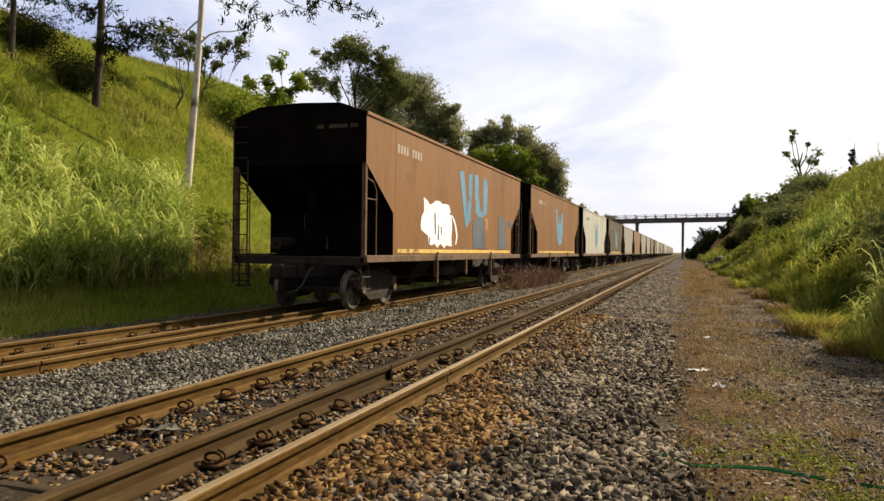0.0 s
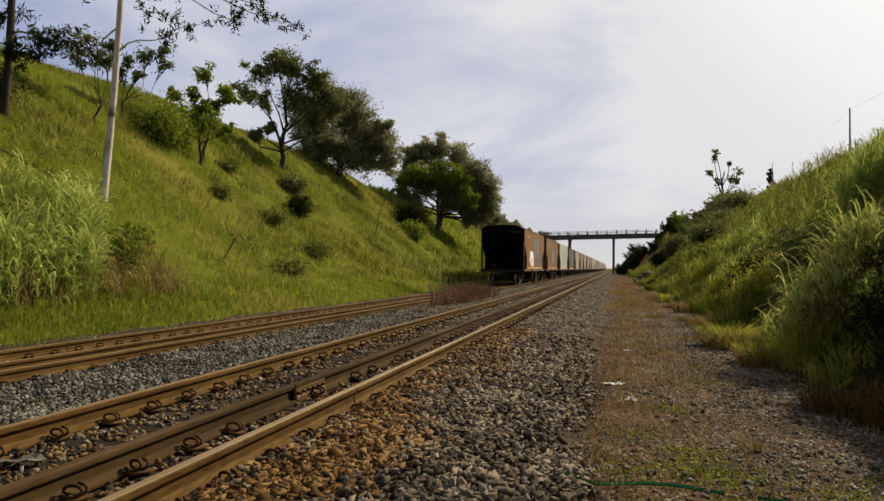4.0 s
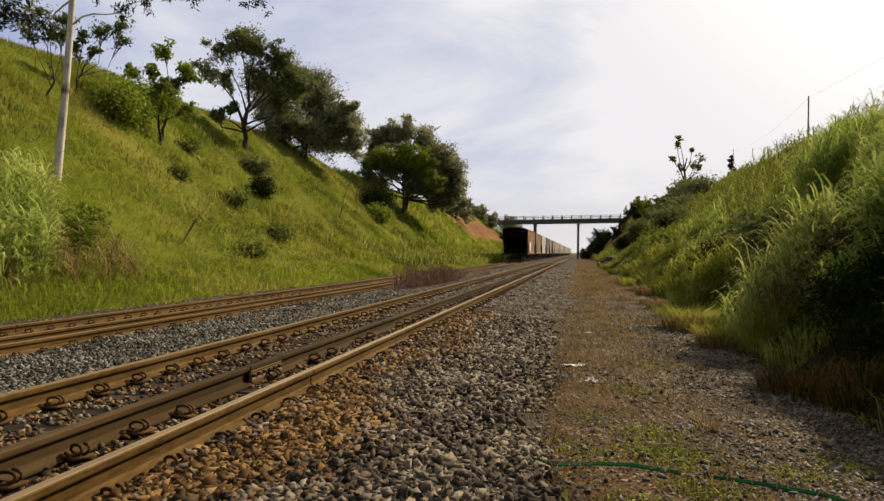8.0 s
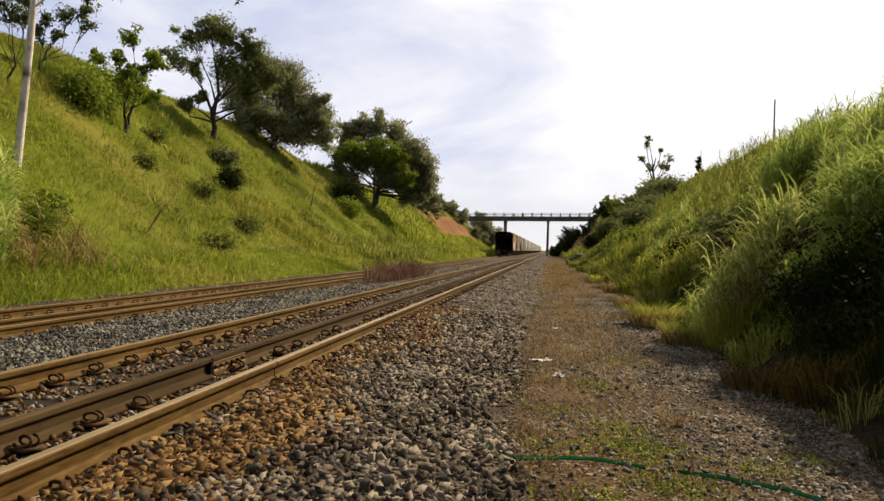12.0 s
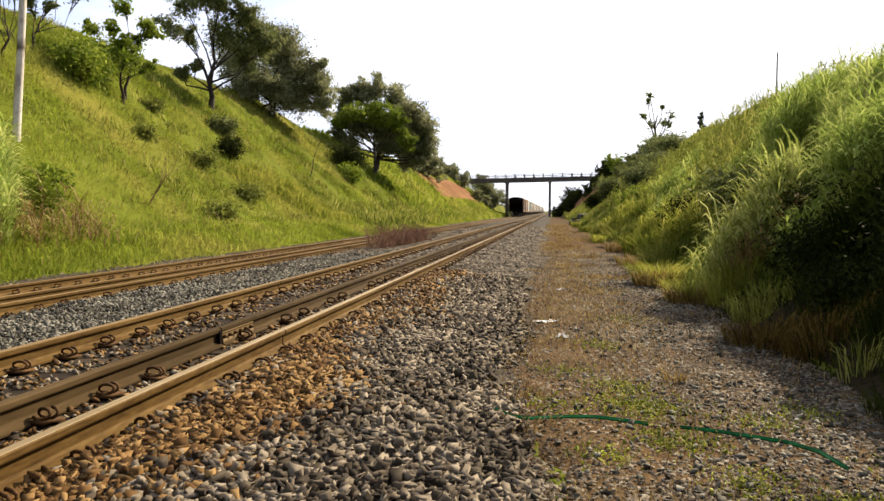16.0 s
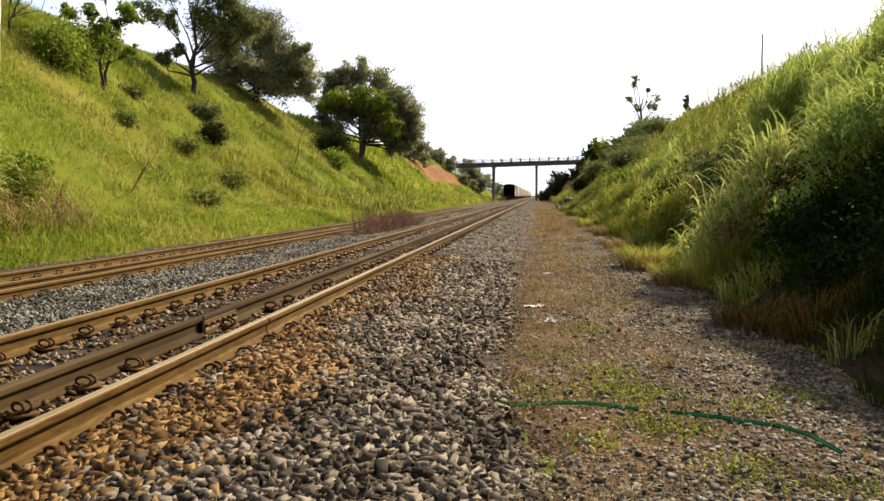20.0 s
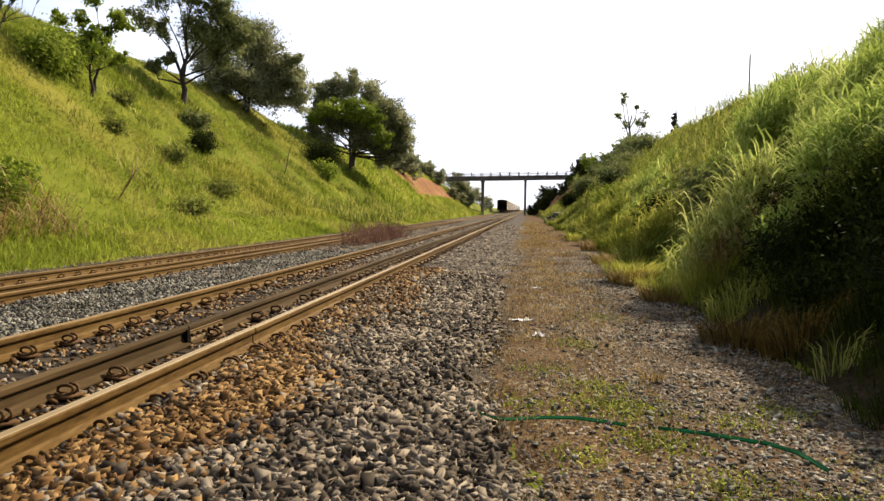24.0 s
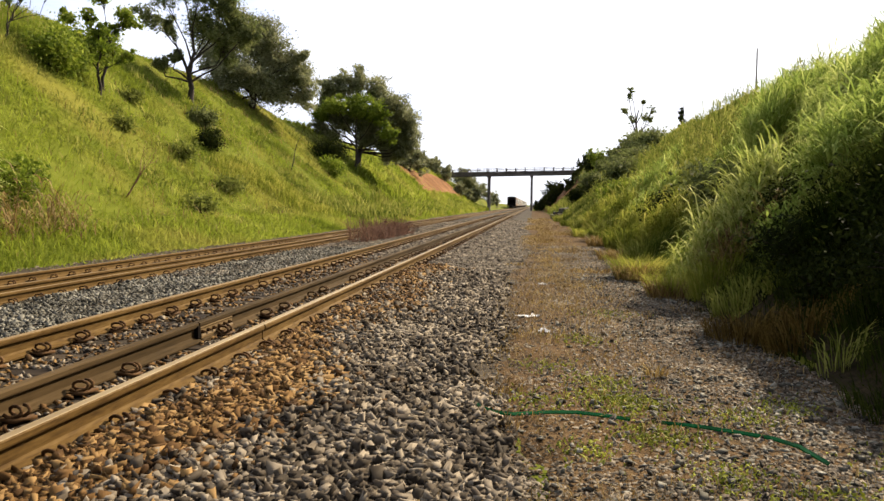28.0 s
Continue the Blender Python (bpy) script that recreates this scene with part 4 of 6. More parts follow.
def graffiti_on(body):
    code_bars(body, 1.72, 3.4, 3.60, 3.80, 9, 4, M["offwhite"])
    # blue strokes of the operator's mark
    part("blue_mark", flat_on_side([(6.53, 3.69), (6.98, 3.74), (7.41, 2.50), (7.51, 3.71), (7.93, 3.74), (7.73, 2.29), (7.30, 2.03), (7.14, 2.16)]), M["blue"], body, "tall faded blue painted stroke")
    part("blue_mark", flat_on_side([(8.12, 3.75), (8.56, 3.78), (8.70, 2.95), (8.86, 2.65), (9.15, 2.61), (9.19, 3.72), (9.73, 3.74), (9.69, 2.62), (9.37, 2.47), (8.73, 2.41), (8.28, 2.54)]), M["blue"], body, "tall faded blue painted stroke")
    part("graffiti", flat_on_side([(3.29, 1.98), (3.35, 2.19), (3.54, 2.34), (3.51, 2.69), (3.74, 2.64), (3.96, 2.54), (4.20, 2.58), (4.45, 2.67), (4.76, 2.67), (4.99, 2.61), (5.30, 2.64), (5.60, 2.60), (5.74, 2.41), (5.88, 2.08), (5.81, 1.73), (5.86, 1.45), (5.34, 1.48), (5.18, 1.39), (4.89, 1.52), (4.57, 1.41), (4.38, 1.52), (4.11, 1.47), (3.89, 1.52), (3.85, 1.72), (3.56, 1.79), (3.34, 1.86)]), M["white"], body, "white spray-painted graffiti blob")
    part("graffiti_line", flat_on_side([(4.32, 2.34), (4.40, 2.34), (4.47, 1.77), (4.37, 1.77)], 0.011), M["slate"], body)
    part("graffiti_line", flat_on_side([(4.64, 2.03), (4.72, 2.03), (4.70, 1.61), (4.60, 1.61)], 0.011), M["slate"], body)
    part("graffiti_line", flat_on_side([(4.84, 1.99), (4.92, 1.99), (4.98, 1.78), (4.88, 1.78)], 0.011), M["slate"], body)
    part("graffiti_line", flat_on_side([(3.93, 1.69), (4.01, 1.69), (3.99, 1.53), (3.89, 1.53)], 0.011), M["slate"], body)
    loop = [(5.69, 2.41), (6.01, 2.29), (6.24, 2.09), (6.41, 1.78), (6.31, 1.54), (5.99, 1.48)]
    part("graffiti_loop", flat_on_side(loop + [(y - 0.12, z - 0.02) for y, z in loop[::-1]]), M["white"], body)
    part("paint_patch", flat_on_side([(8.05, 1.42), (7.97, 2.15), (8.12, 2.31), (8.50, 2.39), (8.96, 2.45), (9.31, 2.36), (9.44, 1.41)], 0.009), M["slate"], body, "grey-blue overpainted patch")
    part("paint_patch", flat_on_side([(9.34, 2.44), (9.79, 2.43), (9.84, 2.06), (9.42, 2.01)], 0.012), M["orange"], body, "small orange paint patch")
    part("paint_patch", flat_on_side([(11.28, 1.41), (11.29, 2.58), (11.64, 2.64), (11.83, 2.51), (12.23, 2.49), (12.43, 1.40)], 0.009), M["slate"], body, "grey-blue overpainted patch")
    part("paint_patch", flat_on_side([(12.76, 2.47), (13.31, 2.49), (13.36, 2.22), (12.85, 2.26)], 0.009), M["slate"], body, "small grey-blue overpainted patch")
    for x0, x1 in ((0.45, 0.62), (0.74, 1.18), (1.24, 1.42)):
        part("code_bar", Shape().box(x0, x1, -0.012, -0.004, 3.92, 4.0), M["faint"], body, "faint stencilled bar on the end")


def marks_on(body, paint_mat):
    dark = paint_mat in (M["brown"], M["brown2"], M["tan"], M["drab"])
    code_bars(body, 1.75, 3.5, 3.54, 3.72, 6, 6, M["offwhite"] if dark else M["slate"])
    part("blue_mark", flat_on_side([(6.3, 3.55), (6.75, 3.56), (7.1, 2.7), (7.5, 3.3), (7.9, 2.75), (8.3, 3.45), (8.75, 3.4), (8.6, 2.2), (8.2, 1.75), (7.3, 1.65), (6.9, 2.0)]), M["blue"], body, "faded blue operator mark")


M["wheel"] = material("wheel_steel", [(0.05, 0.04, 0.033), (0.16, 0.14, 0.12), (0.35, 0.32, 0.29)], 5.0, 0.45, metallic=0.7)
STEP = 17.0
WAGONS = []


def make_train():
    w0 = make_wagon(M["brown"], "faded brown covered hopper wagon with white and blue graffiti", 2, True)
    w1 = make_wagon(M["brown2"], "faded brown covered hopper wagon coupled in the train", 2)
    w2 = make_wagon(M["cream"], "dusty cream covered hopper wagon coupled in the train", 1, stripe=False)
    w3 = make_wagon(M["drab"], "dark drab covered hopper wagon coupled in the train", 1)
    w4 = make_wagon(M["grey"], "pale grey covered hopper wagon coupled in the train", 0, stripe=False)
    w5 = make_wagon(M["tan"], "tan covered hopper wagon coupled in the train", 0, stripe=False)
    WAGONS.extend([w0, w1, w2, w3, w4, w5])
    order = "grey grey tan grey cream tan grey drab grey cream grey tan grey grey drab grey cream grey tan grey grey".split()
    kinds = {"grey": w4, "tan": w5, "cream": w2, "drab": w3}
    for k in order:
        WAGONS.append(copy_thing(kinds[k], Matrix()))


make_train()


# ---- bridge ----
BY = 178.0


def make_bridge():
    b = thing("road_bridge", "slender concrete road bridge on two piers across the cutting", "bridge")
    rise = 0.019
    z0 = lambda x: 8.45 + rise * (x + 6)
    s = Shape()
    x0, x1 = -24.0, 15.0
    for dy in (-2.6, 2.6):
        s.add([(x, BY + dy + e, z0(x) + h) for x in (x0, x1) for e in (-0.25, 0.25) for h in (0.0, 0.75)], [(0, 1, 3, 2), (4, 6, 7, 5), (0, 4, 5, 1), (2, 3, 7, 6), (0, 2, 6, 4), (1, 5, 7, 3)])
    part("girder", s, M["concrete"], b)
    s = Shape()
    s.add([(x, BY + e, z0(x) + h) for x in (x0, x1) for e in (-3.2, 3.2) for h in (0.72, 0.92)], [(0, 1, 3, 2), (4, 6, 7, 5), (0, 4, 5, 1), (2, 3, 7, 6), (0, 2, 6, 4), (1, 5, 7, 3)])
    part("deck", s, M["concrete"], b)
    for x in (-10.98, -0.47):
        for dy in (-1.6, 1.6):
            part("pier", Shape().box(x - 0.28, x + 0.28, BY + dy - 0.28, BY + dy + 0.28, -0.4, z0(x) - 0.3, 0.04), M["concrete"], b)
        part("pier_cap", Shape().box(x - 0.36, x + 0.36, BY - 3.0, BY + 3.0, z0(x) - 0.45, z0(x) + 0.02, 0.04), M["concrete"], b)
    for dy in (-3.1, 3.1):
        rail = part("railing", Shape().tube([(x0, BY + dy, z0(x0) + 1.72), (x1, BY + dy, z0(x1) + 1.72)], 0.045, 5).tube([(x0, BY + dy, z0(x0) + 1.3), (x1, BY + dy, z0(x1) + 1.3)], 0.035, 5), M["concrete"], b)
        for k in range(17):
            x = x0 + 1.2 + k * 2.3
            part("railing_post", Shape().box(x - 0.11, x + 0.11, BY + dy - 0.11, BY + dy + 0.11, z0(x) + 0.9, z0(x) + 1.85, 0.02), M["concrete"], rail)
    for x, q in ((-24, -1), (15, 1)):
        part("abutment", Shape().box(x - 1.5, x + 1.5, BY - 3.2, BY + 3.2, z0(x) - 4, z0(x) + 0.7, 0.05), M["concrete"], b)


make_bridge()


# ---- trees ----
def leaf_mesh(name, centres, size, mat, r, per=1, spread=0.0, shape=1.0, droop=0.0):
    """Leaves: small bent diamonds scattered round the given centres."""
    c = np.repeat(np.asarray(centres, float), per, axis=0)
    n = len(c)
    c = c + r.normal(0, 1, (n, 3)) * spread
    u = r.normal(0, 1, (n, 3))
    u[:, 2] -= droop
    u /= np.linalg.norm(u, axis=1, keepdims=True)
    w = np.cross(u, r.normal(0, 1, (n, 3)))
    w /= np.linalg.norm(w, axis=1, keepdims=True) + 1e-9
    up = np.cross(u, w)
    s = size * np.exp(r.normal(0, 0.3, n))[:, None]
    P = np.stack([c - u * s, c + w * s * 0.42 * shape + up * s * 0.1, c + u * s, c - w * s * 0.42 * shape + up * s * 0.1], 1).reshape(-1, 3)
    F = np.arange(n * 4)
    return array_mesh(name, P, np.full(n, 4), F, mat)


def grow(r, base, direction, length, radius, depth, tips, shape, bend=0.25, forks=(2, 3), taper=0.62, lift=0.15, mids=None):
    """One limb and what springs from it; tips gathers the ends of the twigs."""
    pts, rad = [Vector(base)], [radius]
    d = Vector(direction).normalized()
    n = 4
    for i in range(n):
        d = (d + Vector((r.normal(0, bend), r.normal(0, bend), r.normal(0, bend) + lift)) * 0.5).normalized()
        pts.append(pts[-1] + d * (length / n))
        rad.append(radius * (1 - (1 - taper) * (i + 1) / n))
    shape.tube(pts, rad, 7 if depth > 2 else 5 if depth > 1 else 4, caps=False)
    if depth <= 1:
        tips.extend(pts[1:])
    if depth == 0:
        return
    for k in range(r.randint(forks[0], forks[1] + 1)):
        side = Vector((r.normal(), r.normal(), r.normal() * 0.6 + 0.15)).normalized()
        nd = (d * 0.65 + side * 0.75).normalized()
        at = pts[-1] if k < 2 else pts[r.randint(2, n + 1)]
        grow(r, at, nd, length * r.uniform(0.6, 0.85), rad[-1] * r.uniform(0.65, 0.85), depth - 1, tips, shape, bend, forks, taper, lift)


def sticks_and_leaves(t, r, limbs, bark, leaf, size, per, spread, droop=0.6):
    """Limbs given as polylines with radii, with leaves hung along their outer ends."""
    s, tips = Shape(), []
    for pts, r0, r1, leafy in limbs:
        n = len(pts)
        s.tube(pts, [r0 + (r1 - r0) * i / (n - 1) for i in range(n)], 8, caps=False)
        if leafy:
            for i in range(n - 1):
                a, b = Vector(pts[i]), Vector(pts[i + 1])
                if i >= (n - 1) * (1 - leafy):
                    for q in (0.3, 0.65, 1.0):
                        tips.append(a.lerp(b, q))
    part("trunk", s, bark, t, smooth=True)
    extra = []
    for p in tips:
        for k in range(2):
            extra.append((p.x + r.normal(0, spread), p.y + r.normal(0, spread), p.z + r.normal(0, spread) - spread * 0.4))
    part("crown", leaf_mesh("crown", extra, size, leaf, r, per, spread * 0.45, 0.55, droop), None, t)


def tall_gum(name, label, x, y, height, r0, lean, seed, bark, leaf, low_branches, leafy_top=True):
    """Slender tall tree with a bare trunk and sparse hanging leaves."""
    r = np.random.RandomState(seed)
    t = thing(name, label, "tree", at=pose(x, y, float(ground_z(x, y)) - 0.15))
    trunk = [(lean[0] * q * height + 0.12 * math.sin(q * 5 + seed), lean[1] * q * height + 0.08 * math.sin(q * 7), q * height) for q in np.linspace(0, 1, 14)]
    limbs = [(trunk, r0, r0 * 0.35, 0)]

    def at(q):
        i = min(12, int(q * 13))
        return Vector(trunk[i]).lerp(Vector(trunk[i + 1]), q * 13 - i)
    for q, dx, dy, dz, leafy in low_branches:
        p = at(q)
        pts = [p + Vector((dx * k, dy * k, dz * k ** 0.7 + 0.12 * math.sin(k * 6))) for k in np.linspace(0, 1, 6)]
        limbs.append((pts, r0 * 0.28, 0.012, leafy))
        for m in range(int(4 * leafy + 0.9)):
            k = r.uniform(1 - leafy, 0.98)
            b = p + Vector((dx * k, dy * k, dz * k ** 0.7))
            e = b + Vector((r.normal(0, 0.5) + 0.25 * dx, r.normal(0, 0.5) + 0.25 * dy, r.uniform(-0.5, 0.4)))
            limbs.append(([b, b.lerp(e, 0.5) + Vector((0, 0, 0.08)), e], 0.018, 0.006, 1.0))
    if leafy_top:
        for k in range(14):
            q = r.uniform(0.72, 1.0)
            p = at(q * 0.995)
            a, ln = r.uniform(0, 6.28), r.uniform(1.0, 2.6)
            e = p + Vector((math.cos(a) * ln, math.sin(a) * ln, r.uniform(0.3, 1.4)))
            limbs.append(([p, p.lerp(e, 0.4) + Vector((0, 0, 0.15)), p.lerp(e, 0.75), e], 0.05, 0.01, 0.7))
    sticks_and_leaves(t, r, limbs, bark, leaf, 0.085, 13, 0.16, 0.9)
    return t


# Crowns darkened by colour: the backlit look is painted with the thicket leaves.
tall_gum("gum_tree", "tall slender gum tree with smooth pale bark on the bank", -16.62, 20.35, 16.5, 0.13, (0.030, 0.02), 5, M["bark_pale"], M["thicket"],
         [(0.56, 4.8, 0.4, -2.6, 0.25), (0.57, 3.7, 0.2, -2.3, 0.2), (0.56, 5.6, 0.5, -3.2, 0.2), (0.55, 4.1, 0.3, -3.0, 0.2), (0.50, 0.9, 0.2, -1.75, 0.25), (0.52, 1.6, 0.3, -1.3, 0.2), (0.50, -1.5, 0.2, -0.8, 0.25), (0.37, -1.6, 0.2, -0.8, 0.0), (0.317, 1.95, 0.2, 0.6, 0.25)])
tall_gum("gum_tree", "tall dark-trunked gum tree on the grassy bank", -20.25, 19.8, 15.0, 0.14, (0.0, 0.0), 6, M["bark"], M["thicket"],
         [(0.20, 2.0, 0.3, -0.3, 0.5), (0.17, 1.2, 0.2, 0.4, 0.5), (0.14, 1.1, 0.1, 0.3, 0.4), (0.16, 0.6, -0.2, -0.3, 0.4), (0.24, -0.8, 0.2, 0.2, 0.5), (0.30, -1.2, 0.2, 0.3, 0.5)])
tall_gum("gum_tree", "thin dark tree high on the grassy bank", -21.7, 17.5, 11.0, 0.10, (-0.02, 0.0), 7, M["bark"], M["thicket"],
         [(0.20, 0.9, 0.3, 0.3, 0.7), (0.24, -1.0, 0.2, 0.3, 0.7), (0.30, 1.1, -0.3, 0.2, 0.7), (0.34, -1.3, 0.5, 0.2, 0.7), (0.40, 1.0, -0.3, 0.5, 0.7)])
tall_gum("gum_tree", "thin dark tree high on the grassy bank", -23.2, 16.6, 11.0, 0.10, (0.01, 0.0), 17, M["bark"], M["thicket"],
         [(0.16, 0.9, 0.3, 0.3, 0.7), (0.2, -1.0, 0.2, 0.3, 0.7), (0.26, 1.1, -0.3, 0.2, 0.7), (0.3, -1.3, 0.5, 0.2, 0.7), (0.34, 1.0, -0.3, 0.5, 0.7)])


def lobed_tree(name, label, x, y, turn, trunk_r, lobes, seed, bark, leaf, leaf_size, density, fork=0.3, sparse=0.0, category="tree", loose=1.0):
    """Tree whose limbs reach out to uneven lobes of foliage: rows of (across, along, up, radius) in metres, turned about the trunk."""
    r = np.random.RandomState(seed)
    t = thing(name, label, category, at=pose(x, y, float(ground_z(x, y)) - 0.12, 0, 0, turn))
    s = Shape()
    top = max(q[2] for q in lobes)
    f = Vector((np.mean([q[0] for q in lobes]) * 0.4, np.mean([q[1] for q in lobes]) * 0.4, top * (fork + 0.28)))
    stem = [Vector((0, 0, 0)), f * 0.22 + Vector((r.normal(0, 0.12), r.normal(0, 0.12), 0)), f * 0.48 + Vector((r.normal(0, 0.22), r.normal(0, 0.22), 0)), f * 0.75 + Vector((r.normal(0, 0.25), r.normal(0, 0.25), 0)), f]
    s.tube(stem, [trunk_r * 1.25, trunk_r, trunk_r * 0.8, trunk_r * 0.55, trunk_r * 0.3], 8, caps=False)
    leaves = []
    for a, c, h, rad in lobes:
        e = Vector((a, c, h))
        q = min(0.95, max(0.34, (h / top) * 0.75 + r.uniform(-0.15, 0.1)))
        f = stem[int(q * 4)].lerp(stem[min(4, int(q * 4) + 1)], q * 4 - int(q * 4))
        p = f.lerp(e, 0.5) + Vector((r.normal(0, 0.32), r.normal(0, 0.32), r.normal(0, 0.25) - 0.10 * (e - f).length))
        s.tube([f, f.lerp(p, 0.5) + Vector((0, 0, 0.05)), p, p.lerp(e, 0.6), e], [trunk_r * 0.42, trunk_r * 0.34, trunk_r * 0.26, trunk_r * 0.16, 0.015], 6, caps=False)
        n = max(9, int(15 * rad * rad))
        for k in range(n):
            u = Vector((r.normal(), r.normal(), r.normal()))
            g = e + u.normalized() * rad * r.uniform(0.2, 1.15) * Vector((1, 1, 0.85)).length / 1.65
            b0 = p.lerp(e, r.uniform(0.3, 1.0))
            s.tube([b0, b0.lerp(g, 0.5) + Vector((r.normal(0, 0.06), r.normal(0, 0.06), 0.05)), g], [0.022, 0.012, 0.005], 4, caps=False)
            m = int(density * r.uniform(0.4, 1.3))
            size = loose * rad * r.uniform(0.09, 0.20)
            leaves.append(np.array(g)[None] + r.normal(0, 1, (m, 3)) * size * (1, 1, 0.75))
            if r.uniform() > sparse:
                leaves.append(np.array(b0.lerp(g, 0.6))[None] + r.normal(0, 1, (m // 2, 3)) * size)
    part("trunk", s, bark, t, smooth=True)
    part("crown", leaf_mesh("crown", np.concatenate(leaves), leaf_size, leaf, r), None, t)
    return t


def lobes_of(scale, rows, depth=0.7, seed=0):
    r = random.Random(seed)
    return [(a * scale, r.uniform(-1, 1) * depth * q * scale, h * scale, q * scale) for a, h, q in rows]


lobed_tree("small_tree", "small sparse tree with a forked trunk on the bank", -20.84, 24.81, 38, 0.05, lobes_of(0.0262, [(-25, 100, 15), (0, 115, 17), (-15, 142, 16), (15, 102, 14), (22, 130, 12)], 1, 1), 21, M["bark"], M["leaf_dark"], 0.075, 34, 0.15, 0.5, loose=2.0)
lobed_tree("small_tree", "small sparse tree with two bare stems on the bank", -21.86, 27.54, 37, 0.05, lobes_of(0.0275, [(14, 90, 14), (40, 108, 16), (66, 98, 14), (30, 74, 11), (70, 115, 12), (0, 70, 11)], 1, 11), 28, M["bark"], M["leaf_dark"], 0.075, 34, 0.1, 0.5, loose=2.0)
lobed_tree("small_tree", "small round-leaved tree on the bank", -20.3, 31.9, 32, 0.07, lobes_of(0.0295, [(-45, 118, 13), (-20, 122, 11), (2, 150, 15), (34, 128, 15), (16, 106, 11), (46, 116, 10)], 1, 2), 22, M["bark"], M["leaf_green"], 0.095, 44, 0.4, 0.4, loose=1.9)
lobed_tree("small_tree", "low leafy green tree on the bank", -20.0, 31.2, 32, 0.07, lobes_of(0.030, [(-15, 75, 26), (20, 72, 24), (0, 96, 20), (38, 62, 16)], 1, 3), 19, M["bark"], M["leaf_green"], 0.075, 60, 0.4)
lobed_tree("spreading_tree", "large dark spreading tree with twisted trunk on the bank", -21.9, 43.8, 26, 0.17, lobes_of(0.0388, [(-60, 138, 22), (-40, 172, 22), (-8, 192, 24), (20, 182, 28), (55, 164, 26), (35, 128, 32), (-35, 124, 16), (75, 146, 26), (65, 108, 32), (-46, 62, 19), (-20, 78, 15), (90, 118, 24)], 0.7, 4), 23, M["bark"], M["leaf_dark"], 0.085, 140, 0.28, loose=1.35)
lobed_tree("spreading_tree", "large dark grey-green tree beside the crest of the bank", -23.4, 57.5, 22, 0.24, lobes_of(0.0492, [(-60, 85, 34), (-20, 132, 36), (15, 114, 40), (50, 86, 38), (80, 62, 32), (95, 28, 24), (-30, 60, 36), (10, 45, 38), (50, 36, 32), (-55, 34, 26), (22, 136, 22), (84, 90, 18)], 0.7, 5), 24, M["bark"], M["leaf_grey"], 0.10, 130, 0.26, loose=1.35)
lobed_tree("spreading_tree", "broad tree with dark forked trunk low on the bank", -18.75, 75.2, 14, 0.26, lobes_of(0.0611, [(-30, 145, 22), (0, 150, 22), (35, 137, 24), (65, 108, 28), (85, 80, 26), (92, 46, 20), (-52, 130, 20), (40, 92, 32), (-55, 98, 20), (78, 24, 18), (-30, 86, 24), (8, 80, 28), (-50, 55, 22), (60, 52, 24), (-66, 74, 16), (24, 52, 20), (90, 60, 22), (56, 24, 16)], 0.7, 7), 26, M["bark"], M["leaf_grey"], 0.125, 115, 0.3, loose=1.35)
lobed_tree("spreading_tree", "fresh green tree in front of the broad tree", -18.1, 71.6, 14, 0.18, lobes_of(0.0583, [(-35, 112, 22), (5, 114, 24), (38, 102, 20), (-60, 96, 16), (60, 66, 16)], 0.6, 8), 27, M["bark"], M["leaf_green"], 0.115, 115, 0.3, loose=1.35)
for k, (x, y, h) in enumerate(((-19.9, 115, 4.6), (-20.9, 119, 4.4), (-24.5, 160, 3.9), (-22.4, 162, 4.3), (-20.4, 163, 4.0), (-16.2, 160, 3.4), (-15.2, 165, 3.0), (-20.5, 100, 3.2), (-24.0, 122, 3.0), (-25.0, 150, 3.8), (-23.4, 164, 3.4), (-14.6, 176, 4.0), (-17.0, 188, 6.0), (-26.0, 138, 4.2), (-21.8, 112, 2.6), (-16.0, 212, 5.5), (-13.5, 236, 5.0), (-20.0, 205, 6.0))):
    lobed_tree("distant_tree", "small dark tree on the far bank near the bridge", x, y, 25 * k, 0.10, lobes_of(h / 4.0, [(-1.4, 1.4, 1.2), (1.4, 1.2, 1.2), (0.1, 2.3, 1.4), (-0.8, 3.1, 1.0), (1.0, 3.0, 1.1)], 0.9, k), 30 + k, M["bark"], M["leaf_grey"], 0.17, 26, 0.2)
BRIDGE_TREES = [(4.2, 150, 2.6), (5.6, 160, 3.0), (6.8, 146, 2.8), (3.6, 141, 2.0), (8.2, 153, 3.0), (5.2, 170, 3.0), (1.9, 171, 2.2), (2.8, 165, 2.6), (3.6, 159, 2.6), (1.4, 181, 3.0), (11.4, 150, 3.4), (11.6, 140, 3.6), (11.5, 130, 3.8), (12.0, 160, 3.4), (12.5, 120, 3.6), (11.2, 168, 3.4), (13.5, 108, 3.2), (10.4, 114, 2.4), (5.5, 190, 5.0), (3.6, 184, 3.0), (14.4, 100, 2.6), (9.0, 126, 2.2)]
# Beyond 135 m the leaves carry the bank's shade in their colour.
for k, (x, y, h) in enumerate(BRIDGE_TREES):
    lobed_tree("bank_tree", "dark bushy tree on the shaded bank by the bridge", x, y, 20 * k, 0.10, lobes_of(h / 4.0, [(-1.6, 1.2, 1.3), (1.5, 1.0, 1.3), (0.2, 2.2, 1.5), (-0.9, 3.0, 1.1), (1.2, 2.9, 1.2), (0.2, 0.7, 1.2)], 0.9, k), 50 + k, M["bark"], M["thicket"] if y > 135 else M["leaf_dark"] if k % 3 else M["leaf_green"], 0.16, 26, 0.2)
